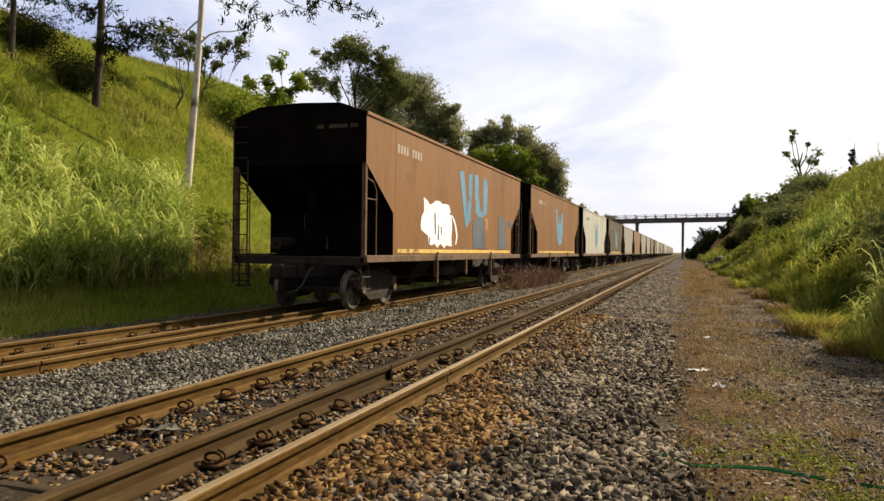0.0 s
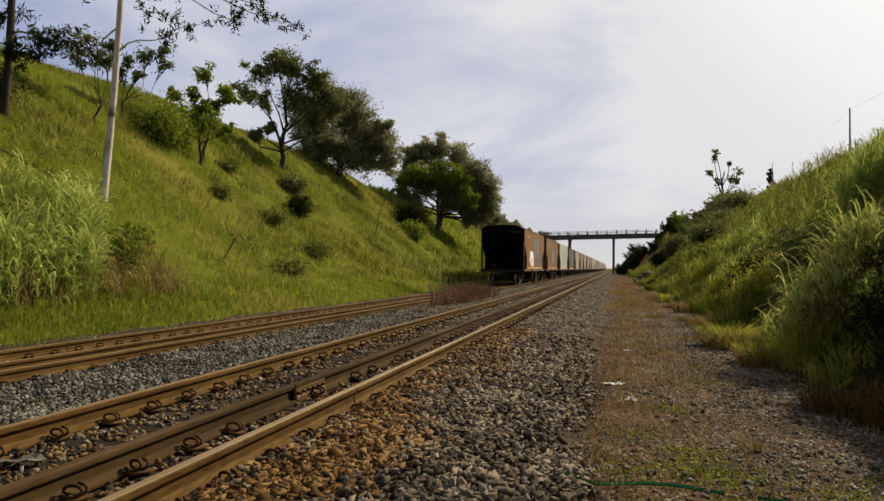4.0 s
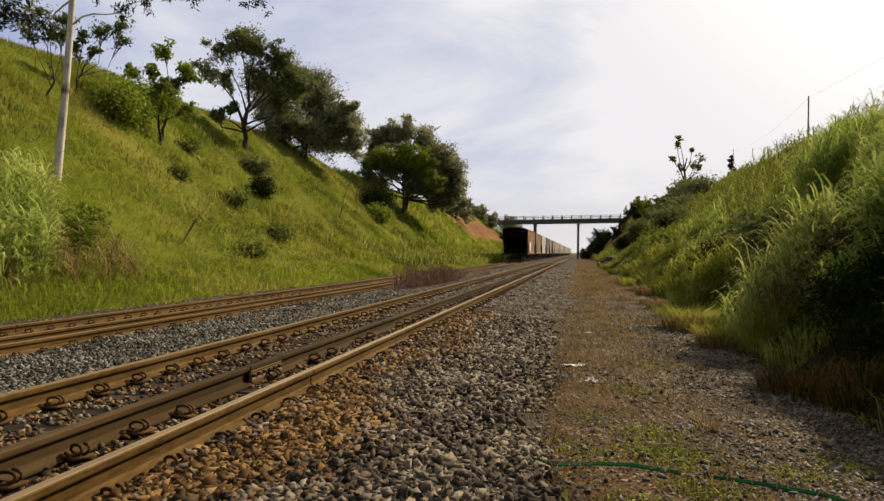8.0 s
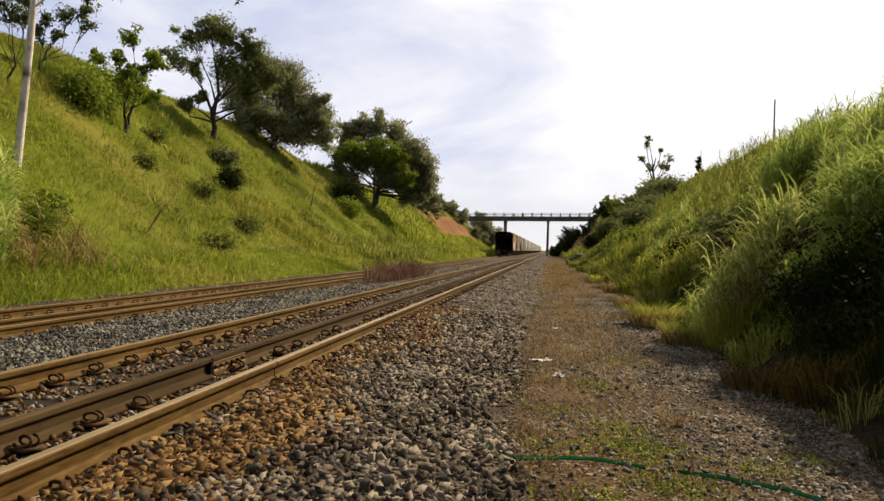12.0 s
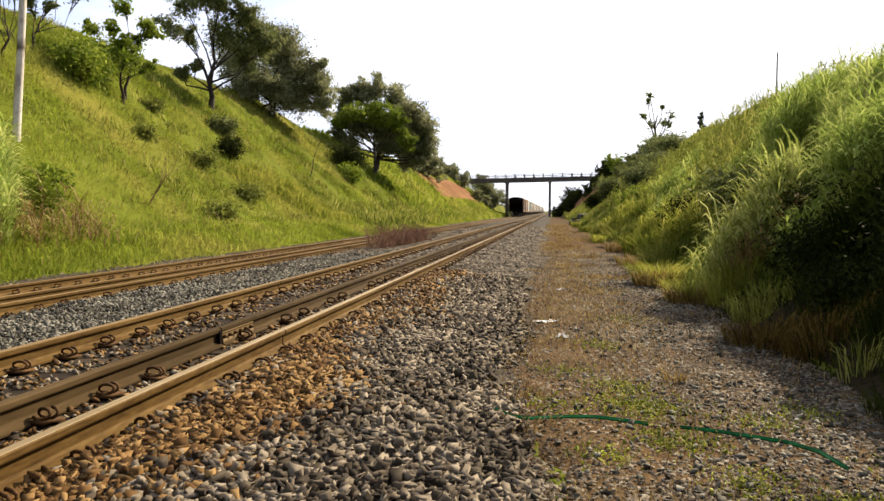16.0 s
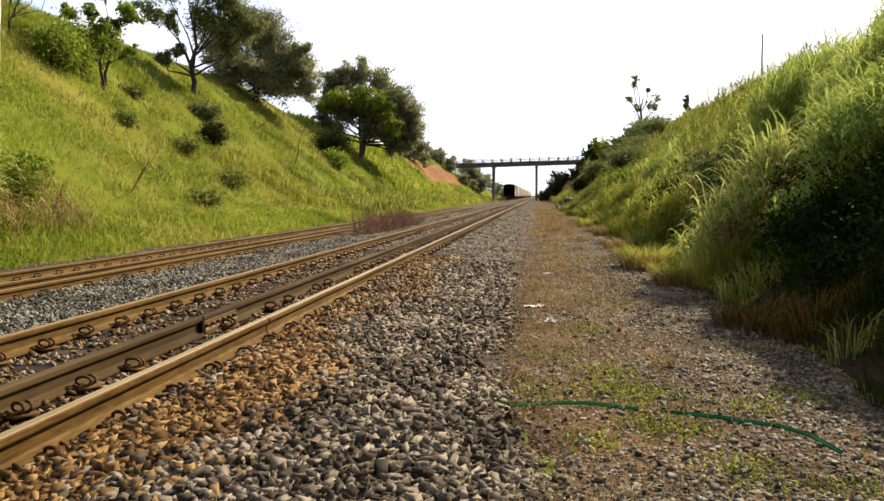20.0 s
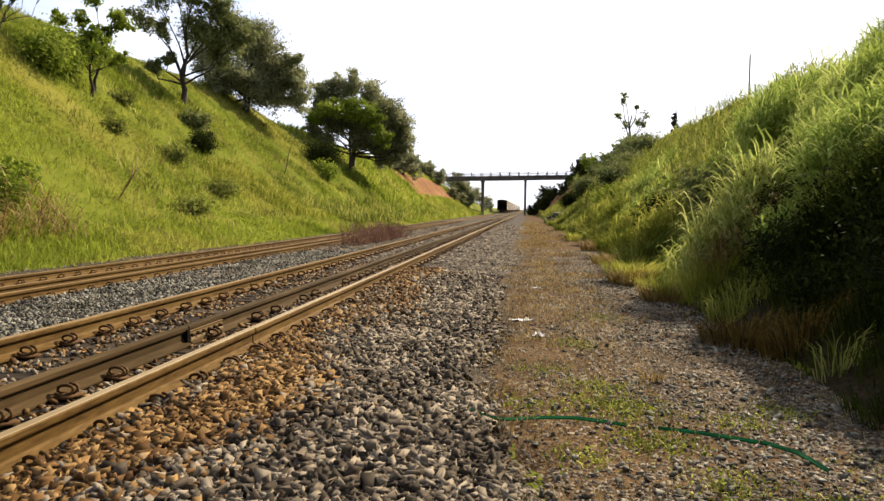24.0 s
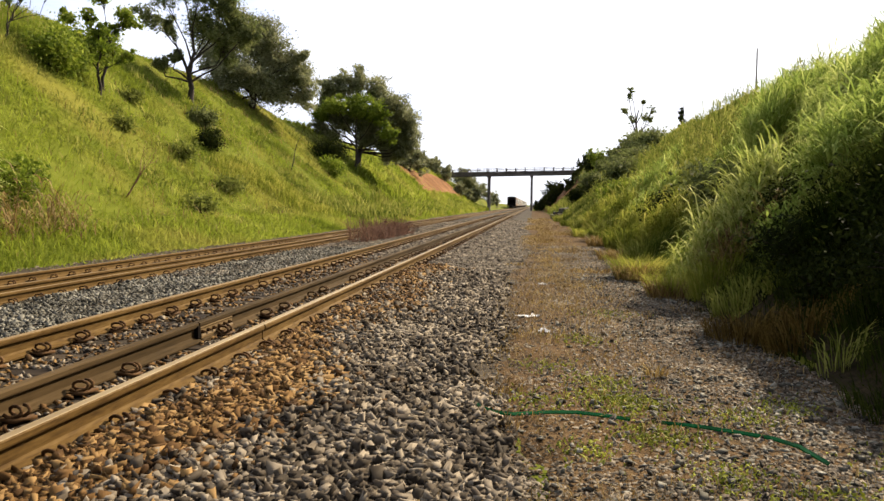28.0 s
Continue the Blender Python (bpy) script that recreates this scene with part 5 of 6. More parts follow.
lobed_tree("sparse_tree", "thin tree with sparse tufts of leaves on the skyline", 15.91, 114, 8, 0.24, lobes_of(0.0905, [(-18, 102, 7), (-25, 78, 6), (-12, 62, 6), (12, 68, 9), (20, 76, 8), (-14, 112, 5), (8, 92, 4), (22, 64, 6)], 0.8, 12), 62, M["bark"], M["leaf_dark"], 0.16, 20, 0.42, 0.6, loose=1.6)
lobed_tree("conifer", "small pointed dark tree on the skyline", 22.3, 114, 0, 0.12, lobes_of(1.4, [(0, 1.0, 0.95), (0.25, 1.6, 0.8), (-0.2, 2.2, 0.75), (0.1, 3.0, 0.6), (-0.05, 3.8, 0.45), (0, 4.5, 0.3), (0, 5.0, 0.2)], 0.5, 9), 63, M["bark"], M["thicket"], 0.16, 24, 0.3)


def make_bush(name, label, x, y, w, h, seed, leaf, size=0.09, n=1400, twigs=22, category="bush"):
    r = np.random.RandomState(seed)
    t = thing(name, label, category, at=pose(x, y, float(ground_z(x, y)) - 0.05))
    s, c = Shape(), []
    for k in range(twigs):
        a, q = r.uniform(0, 6.28), r.uniform(0.2, 1.0)
        e = Vector((math.cos(a) * w / 2 * q, math.sin(a) * w / 2 * q, h * r.uniform(0.5, 1.0) * (1.1 - 0.5 * q)))
        m = e * 0.5 + Vector((0, 0, h * 0.14))
        s.tube([(0, 0, 0), m, e], [0.025, 0.014, 0.005], 4, caps=False)
        for f in np.linspace(0.3, 1.0, 8):
            p = m.lerp(e, (f - 0.3) / 0.7) if f > 0.5 else Vector((0, 0, 0)).lerp(m, f * 1.8)
            c.append(p)
    part("stem", s, M["bark"], t)
    part("foliage", leaf_mesh("foliage", c, size, leaf, r, max(1, n // len(c)), w * 0.13), None, t)
    return t


# Most thicket bushes stand in for dark shade on the banks.
BUSHES = [(-20.5, 28.9, 2.9, 2.6, "leaf_green"), (-20.9, 30.4, 1.8, 1.7, "leaf_green"), (-22.8, 35.0, 2.4, 1.6, "leaf_green"), (-17.8, 37.9, 1.6, 1.8, "thicket"), (-13.7, 28.3, 1.7, 1.1, "leaf_low"), (-20.2, 34.1, 1.5, 0.8, "leaf_low"),
          (-16.9, 32.8, 1.7, 1.0, "leaf_low"), (-14.1, 17.6, 1.8, 1.2, "leaf_green"), (-18.7, 63.9, 3.2, 2.6, "thicket"), (-17.4, 60.0, 2.0, 1.5, "leaf_green"), (-15.1, 33.9, 1.9, 0.8, "leaf_low"),
          (-18.0, 29.6, 1.3, 0.7, "leaf_low"), (-14.7, 19.1, 1.3, 0.9, "leaf_green"), (-21.4, 20.2, 2.0, 0.9, "thicket"), (-22.6, 19.0, 2.4, 1.2, "thicket"), (-20.9, 19.4, 1.2, 0.6, "thicket"),
          (-19.8, 41.0, 1.8, 1.2, "leaf_dark"),
          (11.0, 70.0, 3.0, 2.0, "leaf_dark"), (12.2, 84.0, 3.4, 2.2, "leaf_dark"), (7.5, 96.0, 3.0, 2.0, "leaf_dark"), (13.6, 96.0, 3.6, 2.6, "leaf_dark"), (5.0, 80.0, 2.4, 1.4, "thicket"),
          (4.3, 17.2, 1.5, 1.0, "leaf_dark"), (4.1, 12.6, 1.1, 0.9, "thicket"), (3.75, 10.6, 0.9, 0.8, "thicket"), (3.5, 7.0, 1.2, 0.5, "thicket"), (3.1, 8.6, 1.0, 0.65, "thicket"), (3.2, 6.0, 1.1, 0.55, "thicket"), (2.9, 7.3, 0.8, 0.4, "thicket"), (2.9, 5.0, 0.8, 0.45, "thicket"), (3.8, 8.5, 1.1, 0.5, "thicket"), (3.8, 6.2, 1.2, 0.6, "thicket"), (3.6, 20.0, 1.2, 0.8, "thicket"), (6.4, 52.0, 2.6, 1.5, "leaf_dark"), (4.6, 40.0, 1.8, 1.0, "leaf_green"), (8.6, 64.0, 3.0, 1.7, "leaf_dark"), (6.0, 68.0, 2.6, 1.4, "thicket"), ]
NOUN = {"leaf_dark": "dark green leafy bush on the grassy bank", "leaf_green": "fresh green bush on the grassy bank", "leaf_low": "low sparse green shrub in the grass of the bank", "thicket": "dense bush on the bank with shade painted into its dark leaves"}
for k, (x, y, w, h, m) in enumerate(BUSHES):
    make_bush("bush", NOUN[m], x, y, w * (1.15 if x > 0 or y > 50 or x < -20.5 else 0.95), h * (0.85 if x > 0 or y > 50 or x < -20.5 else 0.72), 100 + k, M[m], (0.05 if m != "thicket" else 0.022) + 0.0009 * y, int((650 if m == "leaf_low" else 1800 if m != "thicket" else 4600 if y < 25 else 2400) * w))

for k, (x, y, h, lx, ly) in enumerate(((-17.0, 48.8, 3.4, 0.35, 0.1), (-14.4, 23.8, 1.7, 0.75, 0.2))):
    r = np.random.RandomState(140 + k)
    t = thing("dead_branch", "bare leaning dead branch sticking out of the grass", "branch", at=pose(x, y, float(ground_z(x, y)) - 0.1))
    s, tips = Shape(), []
    grow(r, (0, 0, 0), (lx, ly, 1), h * 0.6, 0.04 if k == 0 else 0.03, 1 if k == 0 else 3, tips, s, 0.18, (1, 2) if k == 0 else (2, 3))
    part("stem", s, M["bark"] if k == 0 else M["drytwig"], t)


def make_twig_bush(x, y, w, h, seed):
    """Dry leafless weed between the tracks."""
    r = np.random.RandomState(seed)
    t = thing("dry_bush", "dry reddish-brown leafless bush on the ballast between the tracks", "bush", "dry bushes between the tracks", pose(x, y, -0.16))
    s = Shape()
    for k in range(80):
        a, q = r.uniform(0, 6.28), r.uniform(0, 1) ** 0.5
        b = Vector((math.cos(a) * w * 0.42 * q, math.sin(a) * w * 0.42 * q, 0))
        e = b + Vector((r.normal(0, 0.22), r.normal(0, 0.22), h * r.uniform(0.5, 1.0)))
        m = b.lerp(e, 0.55) + Vector((r.normal(0, 0.04), r.normal(0, 0.04), 0))
        s.tube([b, m, e], [0.010, 0.007, 0.003], 3, caps=False)
        for j in range(2):
            f = m.lerp(e, r.uniform(0, 0.8))
            s.tube([f, f + Vector((r.normal(0, 0.12), r.normal(0, 0.12), r.uniform(0.05, 0.25)))], [0.005, 0.003], 3, caps=False)
    tagged(part("twig_mass", s, M["drytwig"], t), kind="stuff")


for k in range(7):
    make_twig_bush(-6.25 + 0.12 * (k % 3) + 0.04 * k, 25.8 + k * 1.15, 1.3, (0.95, 0.7, 0.62, 0.85, 0.9, 0.7, 0.55)[k], 150 + k)


# ---- grasses ----
def blades(name, x, y, h, w, lean, mat, seed, label, category="grass", z=None, curl=0.5, dirs=None):
    """Grass: each blade a bent strip with a pointed tip, standing on the ground."""
    r = np.random.RandomState(seed)
    n = len(x)
    z = ground_z(x, y) - 0.03 if z is None else z
    a = r.uniform(0, 6.28, n) if dirs is None else dirs
    b = r.uniform(0, 6.28, n)
    d = np.stack([np.cos(a), np.sin(a)], -1) * (lean * h * r.uniform(0.3, 1.3, n))[:, None]
    wx, wy = np.cos(b) * w * 0.5, np.sin(b) * w * 0.5
    base = np.stack([x, y, z], -1)
    mid = base + np.stack([d[:, 0] * 0.32, d[:, 1] * 0.32, h * 0.58], -1)
    tip = base + np.stack([d[:, 0], d[:, 1], h * (1 - curl * lean * r.uniform(0.3, 1.2, n))], -1)
    o = np.stack([wx, wy, np.zeros(n)], -1)
    P = np.stack([base - o * 0.7, base + o * 0.7, mid + o, mid - o, tip], 1).reshape(-1, 3)
    k = (np.arange(n) * 5)[:, None]
    F = np.concatenate([k + [0, 1, 2, 3], k + [3, 2, 4]], 1).ravel()
    ob = new(name, array_mesh(name, P, np.tile([4, 3], n), F, mat))
    return tagged(ob, label, category, kind="stuff")


def bank_points(n, xr, yr, seed, power=2.2, clump=0.0, cs=1.0):
    r = np.random.RandomState(seed)
    m = int(n * (2.2 if clump else 1))
    y = yr[0] + (yr[1] - yr[0]) * r.uniform(0, 1, m) ** power
    x = r.uniform(*xr, m)
    if clump:
        k = r.uniform(0, 1, m) < np.clip(0.5 + clump * wave(x, y, cs, seed + 1), 0.05, 1)
        x, y = x[k][:n], y[k][:n]
    return x, y, r


def slope_grass():
    x, y, r = bank_points(270000, (-31, -10.7), (5, 125), 200, 1.7, 0.35, 1.3)
    h = r.uniform(0.14, 0.34, len(x)) * (1 + 0.45 * wave(x, y, 0.7, 202))
    blades("slope_grass", x, y, h, (0.008 + 0.00055 * y) * r.uniform(0.7, 1.4, len(x)), 1.15, M["grass"], 203, "long yellow-green grass covering the sunlit bank", dirs=0.4 + 1.3 * wave(x, y, 0.5, 214) + r.normal(0, 1.5, len(x)))
    x, y, r = bank_points(6000, (-31, -11.0), (6, 100), 204, 1.7, 0.8, 0.5)
    blades("straw_grass", x, y, r.uniform(0.25, 0.55, len(x)), (0.008 + 0.0004 * y) * r.uniform(0.7, 1.4, len(x)), 0.45, M["straw"], 205, "dry straw-coloured grass stems among the green")
    # far end of the left bank, and lush growth along its toe
    x, y, r = bank_points(26000, (-28, -10.9), (70, 176), 206, 1.0, 0.3, 0.6)
    k = ~((np.abs(x + 18.7) < 2.3) & (np.abs(y - 138) < 30))
    x, y = x[k], y[k]
    blades("far_slope_grass", x, y, r.uniform(0.5, 1.1, len(x)), 0.11 * r.uniform(0.7, 1.4, len(x)), 0.5, M["grass"], 207, "grass on the far part of the bank")
    x, y, r = bank_points(12000, (-14.6, -11.2), (46, 170), 208, 1.0, 0.6, 0.6)
    blades("toe_reeds", x, y, r.uniform(0.4, 1.0, len(x)), 0.075 * r.uniform(0.7, 1.4, len(x)), 0.4, M["bankgrass"], 209, "lush reeds along the foot of the bank")
    x, y, r = bank_points(36000, (-12.9, -9.7), (4, 70), 210, 1.6, 0.3, 1.0)
    blades("toe_weeds", x, y, r.uniform(0.15, 0.42, len(x)) * np.clip((-9.6 - x) / 1.2, 0.3, 1), 0.016 * r.uniform(0.7, 1.4, len(x)) + 0.0005 * y, 0.6, M["grass"], 211, "short weeds at the edge of the ballast")
    # darker weeds in loose patches
    r = np.random.RandomState(215)
    cx, cy = r.uniform(-23, -12.5, 90), 12 + 60 * r.uniform(0, 1, 90) ** 1.3
    x, y = np.repeat(cx, 90) + r.normal(0, 0.5, 8100) * np.repeat(r.uniform(0.4, 1.3, 90), 90), np.repeat(cy, 90) + r.normal(0, 0.6, 8100) * np.repeat(r.uniform(0.4, 1.3, 90), 90)
    blades("slope_weeds", x, y, r.uniform(0.3, 0.65, 8100), (0.016 + 0.0007 * y) * r.uniform(0.7, 1.4, 8100), 0.8, M["bankgrass"], 216, "darker leafy weeds in patches on the bank")
    r = np.random.RandomState(212)
    q = r.uniform(0, 1, 5000)
    x, y = -16.6 + 3.6 * q + r.normal(0, 0.35, 5000), 37.5 + 6.5 * q + r.normal(0, 1.1, 5000)
    blades("lush_grass", x, y, r.uniform(0.4, 0.75, 5000), 0.04 * r.uniform(0.7, 1.4, 5000), 0.5, M["tuft"], 213, "strip of lush bright green grass down the bank")


slope_grass()


def cane(name, n, xr, yr, hr, seed, mat, label, leaves=7, width=0.035, clump=0.0, power=1.3, limit=99.0):
    """Tall cane grass: stems that each carry long arching leaves."""
    x, y, r = bank_points(n, xr, yr, seed, power, clump, 1.2)
    k = y < limit * np.abs(x)
    x, y = x[k], y[k]
    n = len(x)
    H = r.uniform(*hr, n) * (1 + 0.18 * wave(x, y, 1.1, seed + 2))
    z = ground_z(x, y) - 0.05
    P, F, S, k = [], [], [], 0
    N = n * leaves
    q = np.tile(np.linspace(0.25, 0.95, leaves), n) + r.uniform(-0.07, 0.07, N)
    X, Y, Z, HH = (np.repeat(v, leaves) for v in (x, y, z, H))
    a = r.uniform(0, 6.28, N)
    ln = HH * r.uniform(0.3, 0.55, N)
    up = r.uniform(0.35, 0.95, N)
    dx, dy = np.cos(a), np.sin(a)
    w = width * r.uniform(0.6, 1.3, N) * (1 + 0.02 * Y)
    base = np.stack([X, Y, Z + HH * q * 0.85], -1)
    mid = base + np.stack([dx * ln * 0.24, dy * ln * 0.24, ln * 0.6 * up], -1)
    far = base + np.stack([dx * ln * 0.52, dy * ln * 0.52, ln * 0.82 * up], -1)
    tip = base + np.stack([dx * ln * 0.8, dy * ln * 0.8, ln * (0.9 * up - 0.18)], -1)
    o = np.stack([-dy * w * 0.5, dx * w * 0.5, np.zeros(N)], -1)
    V = np.stack([base - o * 0.5, base + o * 0.5, mid + o, mid - o, far + o * 0.8, far - o * 0.8, tip], 1).reshape(-1, 3)
    i = (np.arange(N) * 7)[:, None]
    F = np.concatenate([i + [0, 1, 2, 3], i + [3, 2, 4, 5], i + [5, 4, 6]], 1).ravel()
    # stems
    b = np.stack([x, y, z], -1)
    t = b + np.stack([r.normal(0, 0.08, n) * H, r.normal(0, 0.08, n) * H, H], -1)
    a2 = r.uniform(0, 6.28, n)
    o2 = np.stack([np.cos(a2), np.sin(a2), 0 * a2], -1) * width * 0.22
    V2 = np.stack([b - o2, b + o2, t], 1).reshape(-1, 3)
    F2 = np.arange(n * 3) + len(V)
    me = array_mesh(name, np.r_[V, V2], np.r_[np.tile([4, 4, 3], N), np.full(n, 3)], np.r_[F, F2], mat)
    return tagged(new(name, me), label, "tall grass", kind="stuff")


cane("cane_grass", 2200, (-15.6, -12.0), (8.0, 18.0), (0.9, 1.9), 220, M["cane"], "tall leafy cane grass at the foot of the bank", 8, 0.032, limit=1.2)
cane("dry_cane", 210, (-14.2, -11.7), (12.0, 18.5), (0.5, 1.15), 221, M["straw"], "yellowing dead grass at the edge of the cane", 7, 0.02)


def right_bank():
    x, y, r = bank_points(90000, (2.3, 16), (8.5, 100), 230, 1.6, 0.75, 1.1)
    h = r.uniform(0.2, 0.5, len(x)) * (1 + 0.45 * wave(x, y, 0.8, 232)) * np.clip((x - 2.0) / 1.2, 0.4, 1)
    blades("bank_grass", x, y, h, (0.010 + 0.0006 * y) * r.uniform(0.7, 1.5, len(x)), 0.6, M["bankgrass"], 233, "green grass on the shaded bank beside the path")
    x, y, r = bank_points(40000, (2.1, 6.5), (-1, 10.5), 226, 1.0, 0.5, 1.6)
    blades("shaded_grass", x, y, r.uniform(0.2, 0.5, len(x)) * np.clip((x - 1.9) / 1.2, 0.25, 1) * np.clip((y - 2.0) / 5.0, 0.4, 1), 0.011 * r.uniform(0.7, 1.5, len(x)), 0.6, M["shade_grass"], 227, "grass with shade painted into its dark green below the thicket")
    x, y, r = bank_points(14000, (2.6, 14), (95, 180), 234, 1.0, 0.3, 0.5)
    k = ~((np.abs(x - 6) < 3.0) & (np.abs(y - 152) < 20))
    x, y = x[k], y[k]
    blades("far_bank_grass", x, y, r.uniform(0.4, 1.0, len(x)), 0.10 * r.uniform(0.7, 1.4, len(x)), 0.4, M["bankgrass"], 235, "grass on the far part of the shaded bank")
    for k, (x0, y0, w, n, lo, hi, m) in enumerate(CANES):
        cane("cane_clump", n, (x0 - w / 2, x0 + w / 2), (y0 - w * 0.6, y0 + w * 0.6), (lo, hi), 236 + 3 * k, M[m], CANE_LOOK[m], 9, 0.013 if m == "bankgrass" else 0.020, 0.0, 1.0)
    cane("elephant_grass", 1300, (4.0, 12.0), (24, 60), (0.6, 1.2), 293, M["bankgrass"], "pale green cane grass over the upper bank", 7, 0.020, 0.8, 1.2)
    cane("brown_cane_base", 130, (2.5, 3.6), (10.2, 11.6), (0.4, 0.8), 290, M["straw"], "dead brown leaves at the base of the cane clump", 7, 0.018)


CANE_LOOK = {"tuft": "clump of long golden-green grass at the foot of the bank", "cane_pale": "tall clump of pale yellow cane grass above the path", "cane": "tall clump of arching grey-green cane grass on the bank", "bankgrass": "thick clump of long green grass on the bank", "shade_grass": "clump of long bank grass with shade painted into its colour"}
CANES = [(2.85, 11.1, 0.8, 85, 0.8, 1.3, "cane_pale"), (3.3, 11.5, 0.7, 60, 0.8, 1.25, "cane_pale"), (2.5, 11.6, 0.5, 35, 0.6, 0.95, "cane_pale"), (3.75, 11.8, 0.7, 50, 0.7, 1.05, "cane"),
         (6.2, 14.9, 1.1, 150, 0.9, 1.4, "cane"), (6.5, 16.8, 1.2, 140, 0.9, 1.4, "cane"), (5.9, 19.0, 1.2, 140, 1.0, 1.6, "cane"), (7.3, 19.8, 1.3, 130, 0.9, 1.5, "cane"), (7.9, 14.6, 1.2, 120, 0.8, 1.3, "cane"), (8.4, 17.4, 1.2, 110, 0.7, 1.2, "cane"),
         (6.7, 12.9, 1.2, 160, 0.8, 1.25, "cane"), (6.9, 22.8, 1.4, 130, 0.8, 1.3, "cane"), (8.4, 24.4, 1.4, 110, 0.8, 1.3, "cane"), (9.3, 20.4, 1.3, 80, 0.8, 1.3, "cane"), (8.9, 29.0, 1.6, 100, 0.7, 1.2, "cane"), (5.3, 21.0, 1.0, 90, 0.6, 1.0, "cane"),
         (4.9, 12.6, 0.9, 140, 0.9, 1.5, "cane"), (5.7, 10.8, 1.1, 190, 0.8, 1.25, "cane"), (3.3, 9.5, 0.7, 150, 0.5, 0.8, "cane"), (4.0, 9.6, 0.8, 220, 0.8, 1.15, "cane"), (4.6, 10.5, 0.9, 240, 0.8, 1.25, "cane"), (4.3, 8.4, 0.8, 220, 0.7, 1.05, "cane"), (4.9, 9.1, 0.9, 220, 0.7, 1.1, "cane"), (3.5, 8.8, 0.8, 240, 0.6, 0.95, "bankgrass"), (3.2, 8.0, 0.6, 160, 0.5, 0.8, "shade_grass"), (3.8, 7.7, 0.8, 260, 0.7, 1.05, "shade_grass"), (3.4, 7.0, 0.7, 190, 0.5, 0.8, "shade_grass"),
         (3.1, 21.6, 1.2, 120, 0.5, 0.9, "tuft"), (3.9, 24.6, 1.4, 110, 0.6, 1.0, "cane"), (3.2, 28.4, 1.3, 100, 0.6, 1.0, "tuft"), (4.8, 30.0, 1.6, 110, 0.6, 1.0, "cane"), (3.1, 34.5, 1.4, 90, 0.6, 1.0, "tuft"), (5.7, 34.0, 1.7, 110, 0.6, 1.0, "cane"), (2.9, 17.0, 0.9, 90, 0.6, 0.95, "tuft"), (4.3, 19.0, 1.2, 100, 0.6, 1.0, "bankgrass")]
right_bank()


def clump(name, x, y, w, n, h, mat, seed, label, lean=0.7, bw=0.012):
    """One tuft of grass as a thing of its own."""
    r = np.random.RandomState(seed)
    a, q = r.uniform(0, 6.28, n), r.uniform(0, 1, n) ** 0.6
    px, py = x + np.cos(a) * w * 0.5 * q, y + np.sin(a) * w * 0.5 * q
    hh = h * r.uniform(0.5, 1.1, n)
    return blades(name, px, py, hh, bw * r.uniform(0.7, 1.4, n), lean, mat, seed + 1, label, "grass tuft", dirs=a + r.normal(0, 0.5, n))


TUFTS = [(1.86, 13.2, 0.7, 380, 0.5, "straw"), (2.0, 10.8, 0.6, 260, 0.45, "straw"), (2.2, 17.4, 0.6, 260, 0.5, "straw"), (1.98, 13.6, 0.9, 800, 0.62, "tuft"), (2.15, 11.2, 0.8, 600, 0.52, "tuft"), (2.62, 10.5, 0.8, 500, 0.75, "tuft"), (2.15, 7.5, 0.75, 520, 0.40, "dead_shade_grass"), (2.5, 6.9, 0.7, 460, 0.42, "dead_shade_grass"), (2.42, 5.9, 0.3, 55, 0.50, "bankgrass"), (2.62, 5.4, 0.5, 160, 0.40, "shade_grass"), (2.35, 4.9, 0.6, 260, 0.34, "shade_grass"), (2.45, 4.1, 0.7, 300, 0.32, "shade_grass"), (2.55, 3.3, 0.7, 260, 0.32, "shade_grass"), (2.9, 6.2, 0.8, 420, 0.5, "shade_grass"), (3.0, 7.9, 0.8, 420, 0.55, "shade_grass"), (2.6, 9.0, 0.8, 420, 0.52, "bankgrass"),
         (2.5, 16.4, 0.9, 600, 0.8, "bankgrass"), (2.0, 18.2, 0.7, 300, 0.45, "straw"), (2.6, 20.4, 1.1, 700, 0.95, "tuft"), (2.2, 24.0, 0.8, 400, 0.55, "straw"), (2.7, 27.0, 1.1, 600, 0.9, "bankgrass"), (2.2, 31.0, 1.0, 400, 0.6, "tuft"),
         (2.8, 38.0, 1.4, 600, 0.9, "bankgrass"), (2.4, 47.0, 1.2, 400, 0.6, "tuft"), (2.6, 60.0, 1.8, 500, 0.8, "bankgrass"), (0.99, 5.79, 0.14, 60, 0.20, "straw"), (-0.25, 5.2, 0.4, 90, 0.16, "straw"), (-0.28, 6.6, 0.35, 70, 0.15, "straw"), (1.2, 14.6, 0.9, 170, 0.22, "straw"), (0.9, 12.0, 0.7, 120, 0.18, "straw"), (0.3, 13.0, 0.8, 120, 0.15, "straw"), (0.0, 9.9, 0.6, 90, 0.14, "straw"), (0.6, 17.5, 1.0, 160, 0.22, "straw"), (1.0, 21.0, 1.2, 200, 0.25, "straw"), (-0.3, 16.0, 0.6, 90, 0.18, "straw"), (0.5, 27.0, 1.4, 200, 0.25, "straw"), (1.2, 33.0, 1.6, 220, 0.3, "straw"), (0.2, 40.0, 1.6, 200, 0.25, "straw"),
         ]
TUFT_LOOK = {"tuft": "golden-green tuft of arching grass beside the path", "bankgrass": "green tuft of arching grass beside the path", "straw": "dry yellowish tuft of grass beside the path", "dead_shade_grass": "dead tuft of grass with shade painted into its brown", "shade_grass": "tuft of bank grass with shade painted into its dark green"}
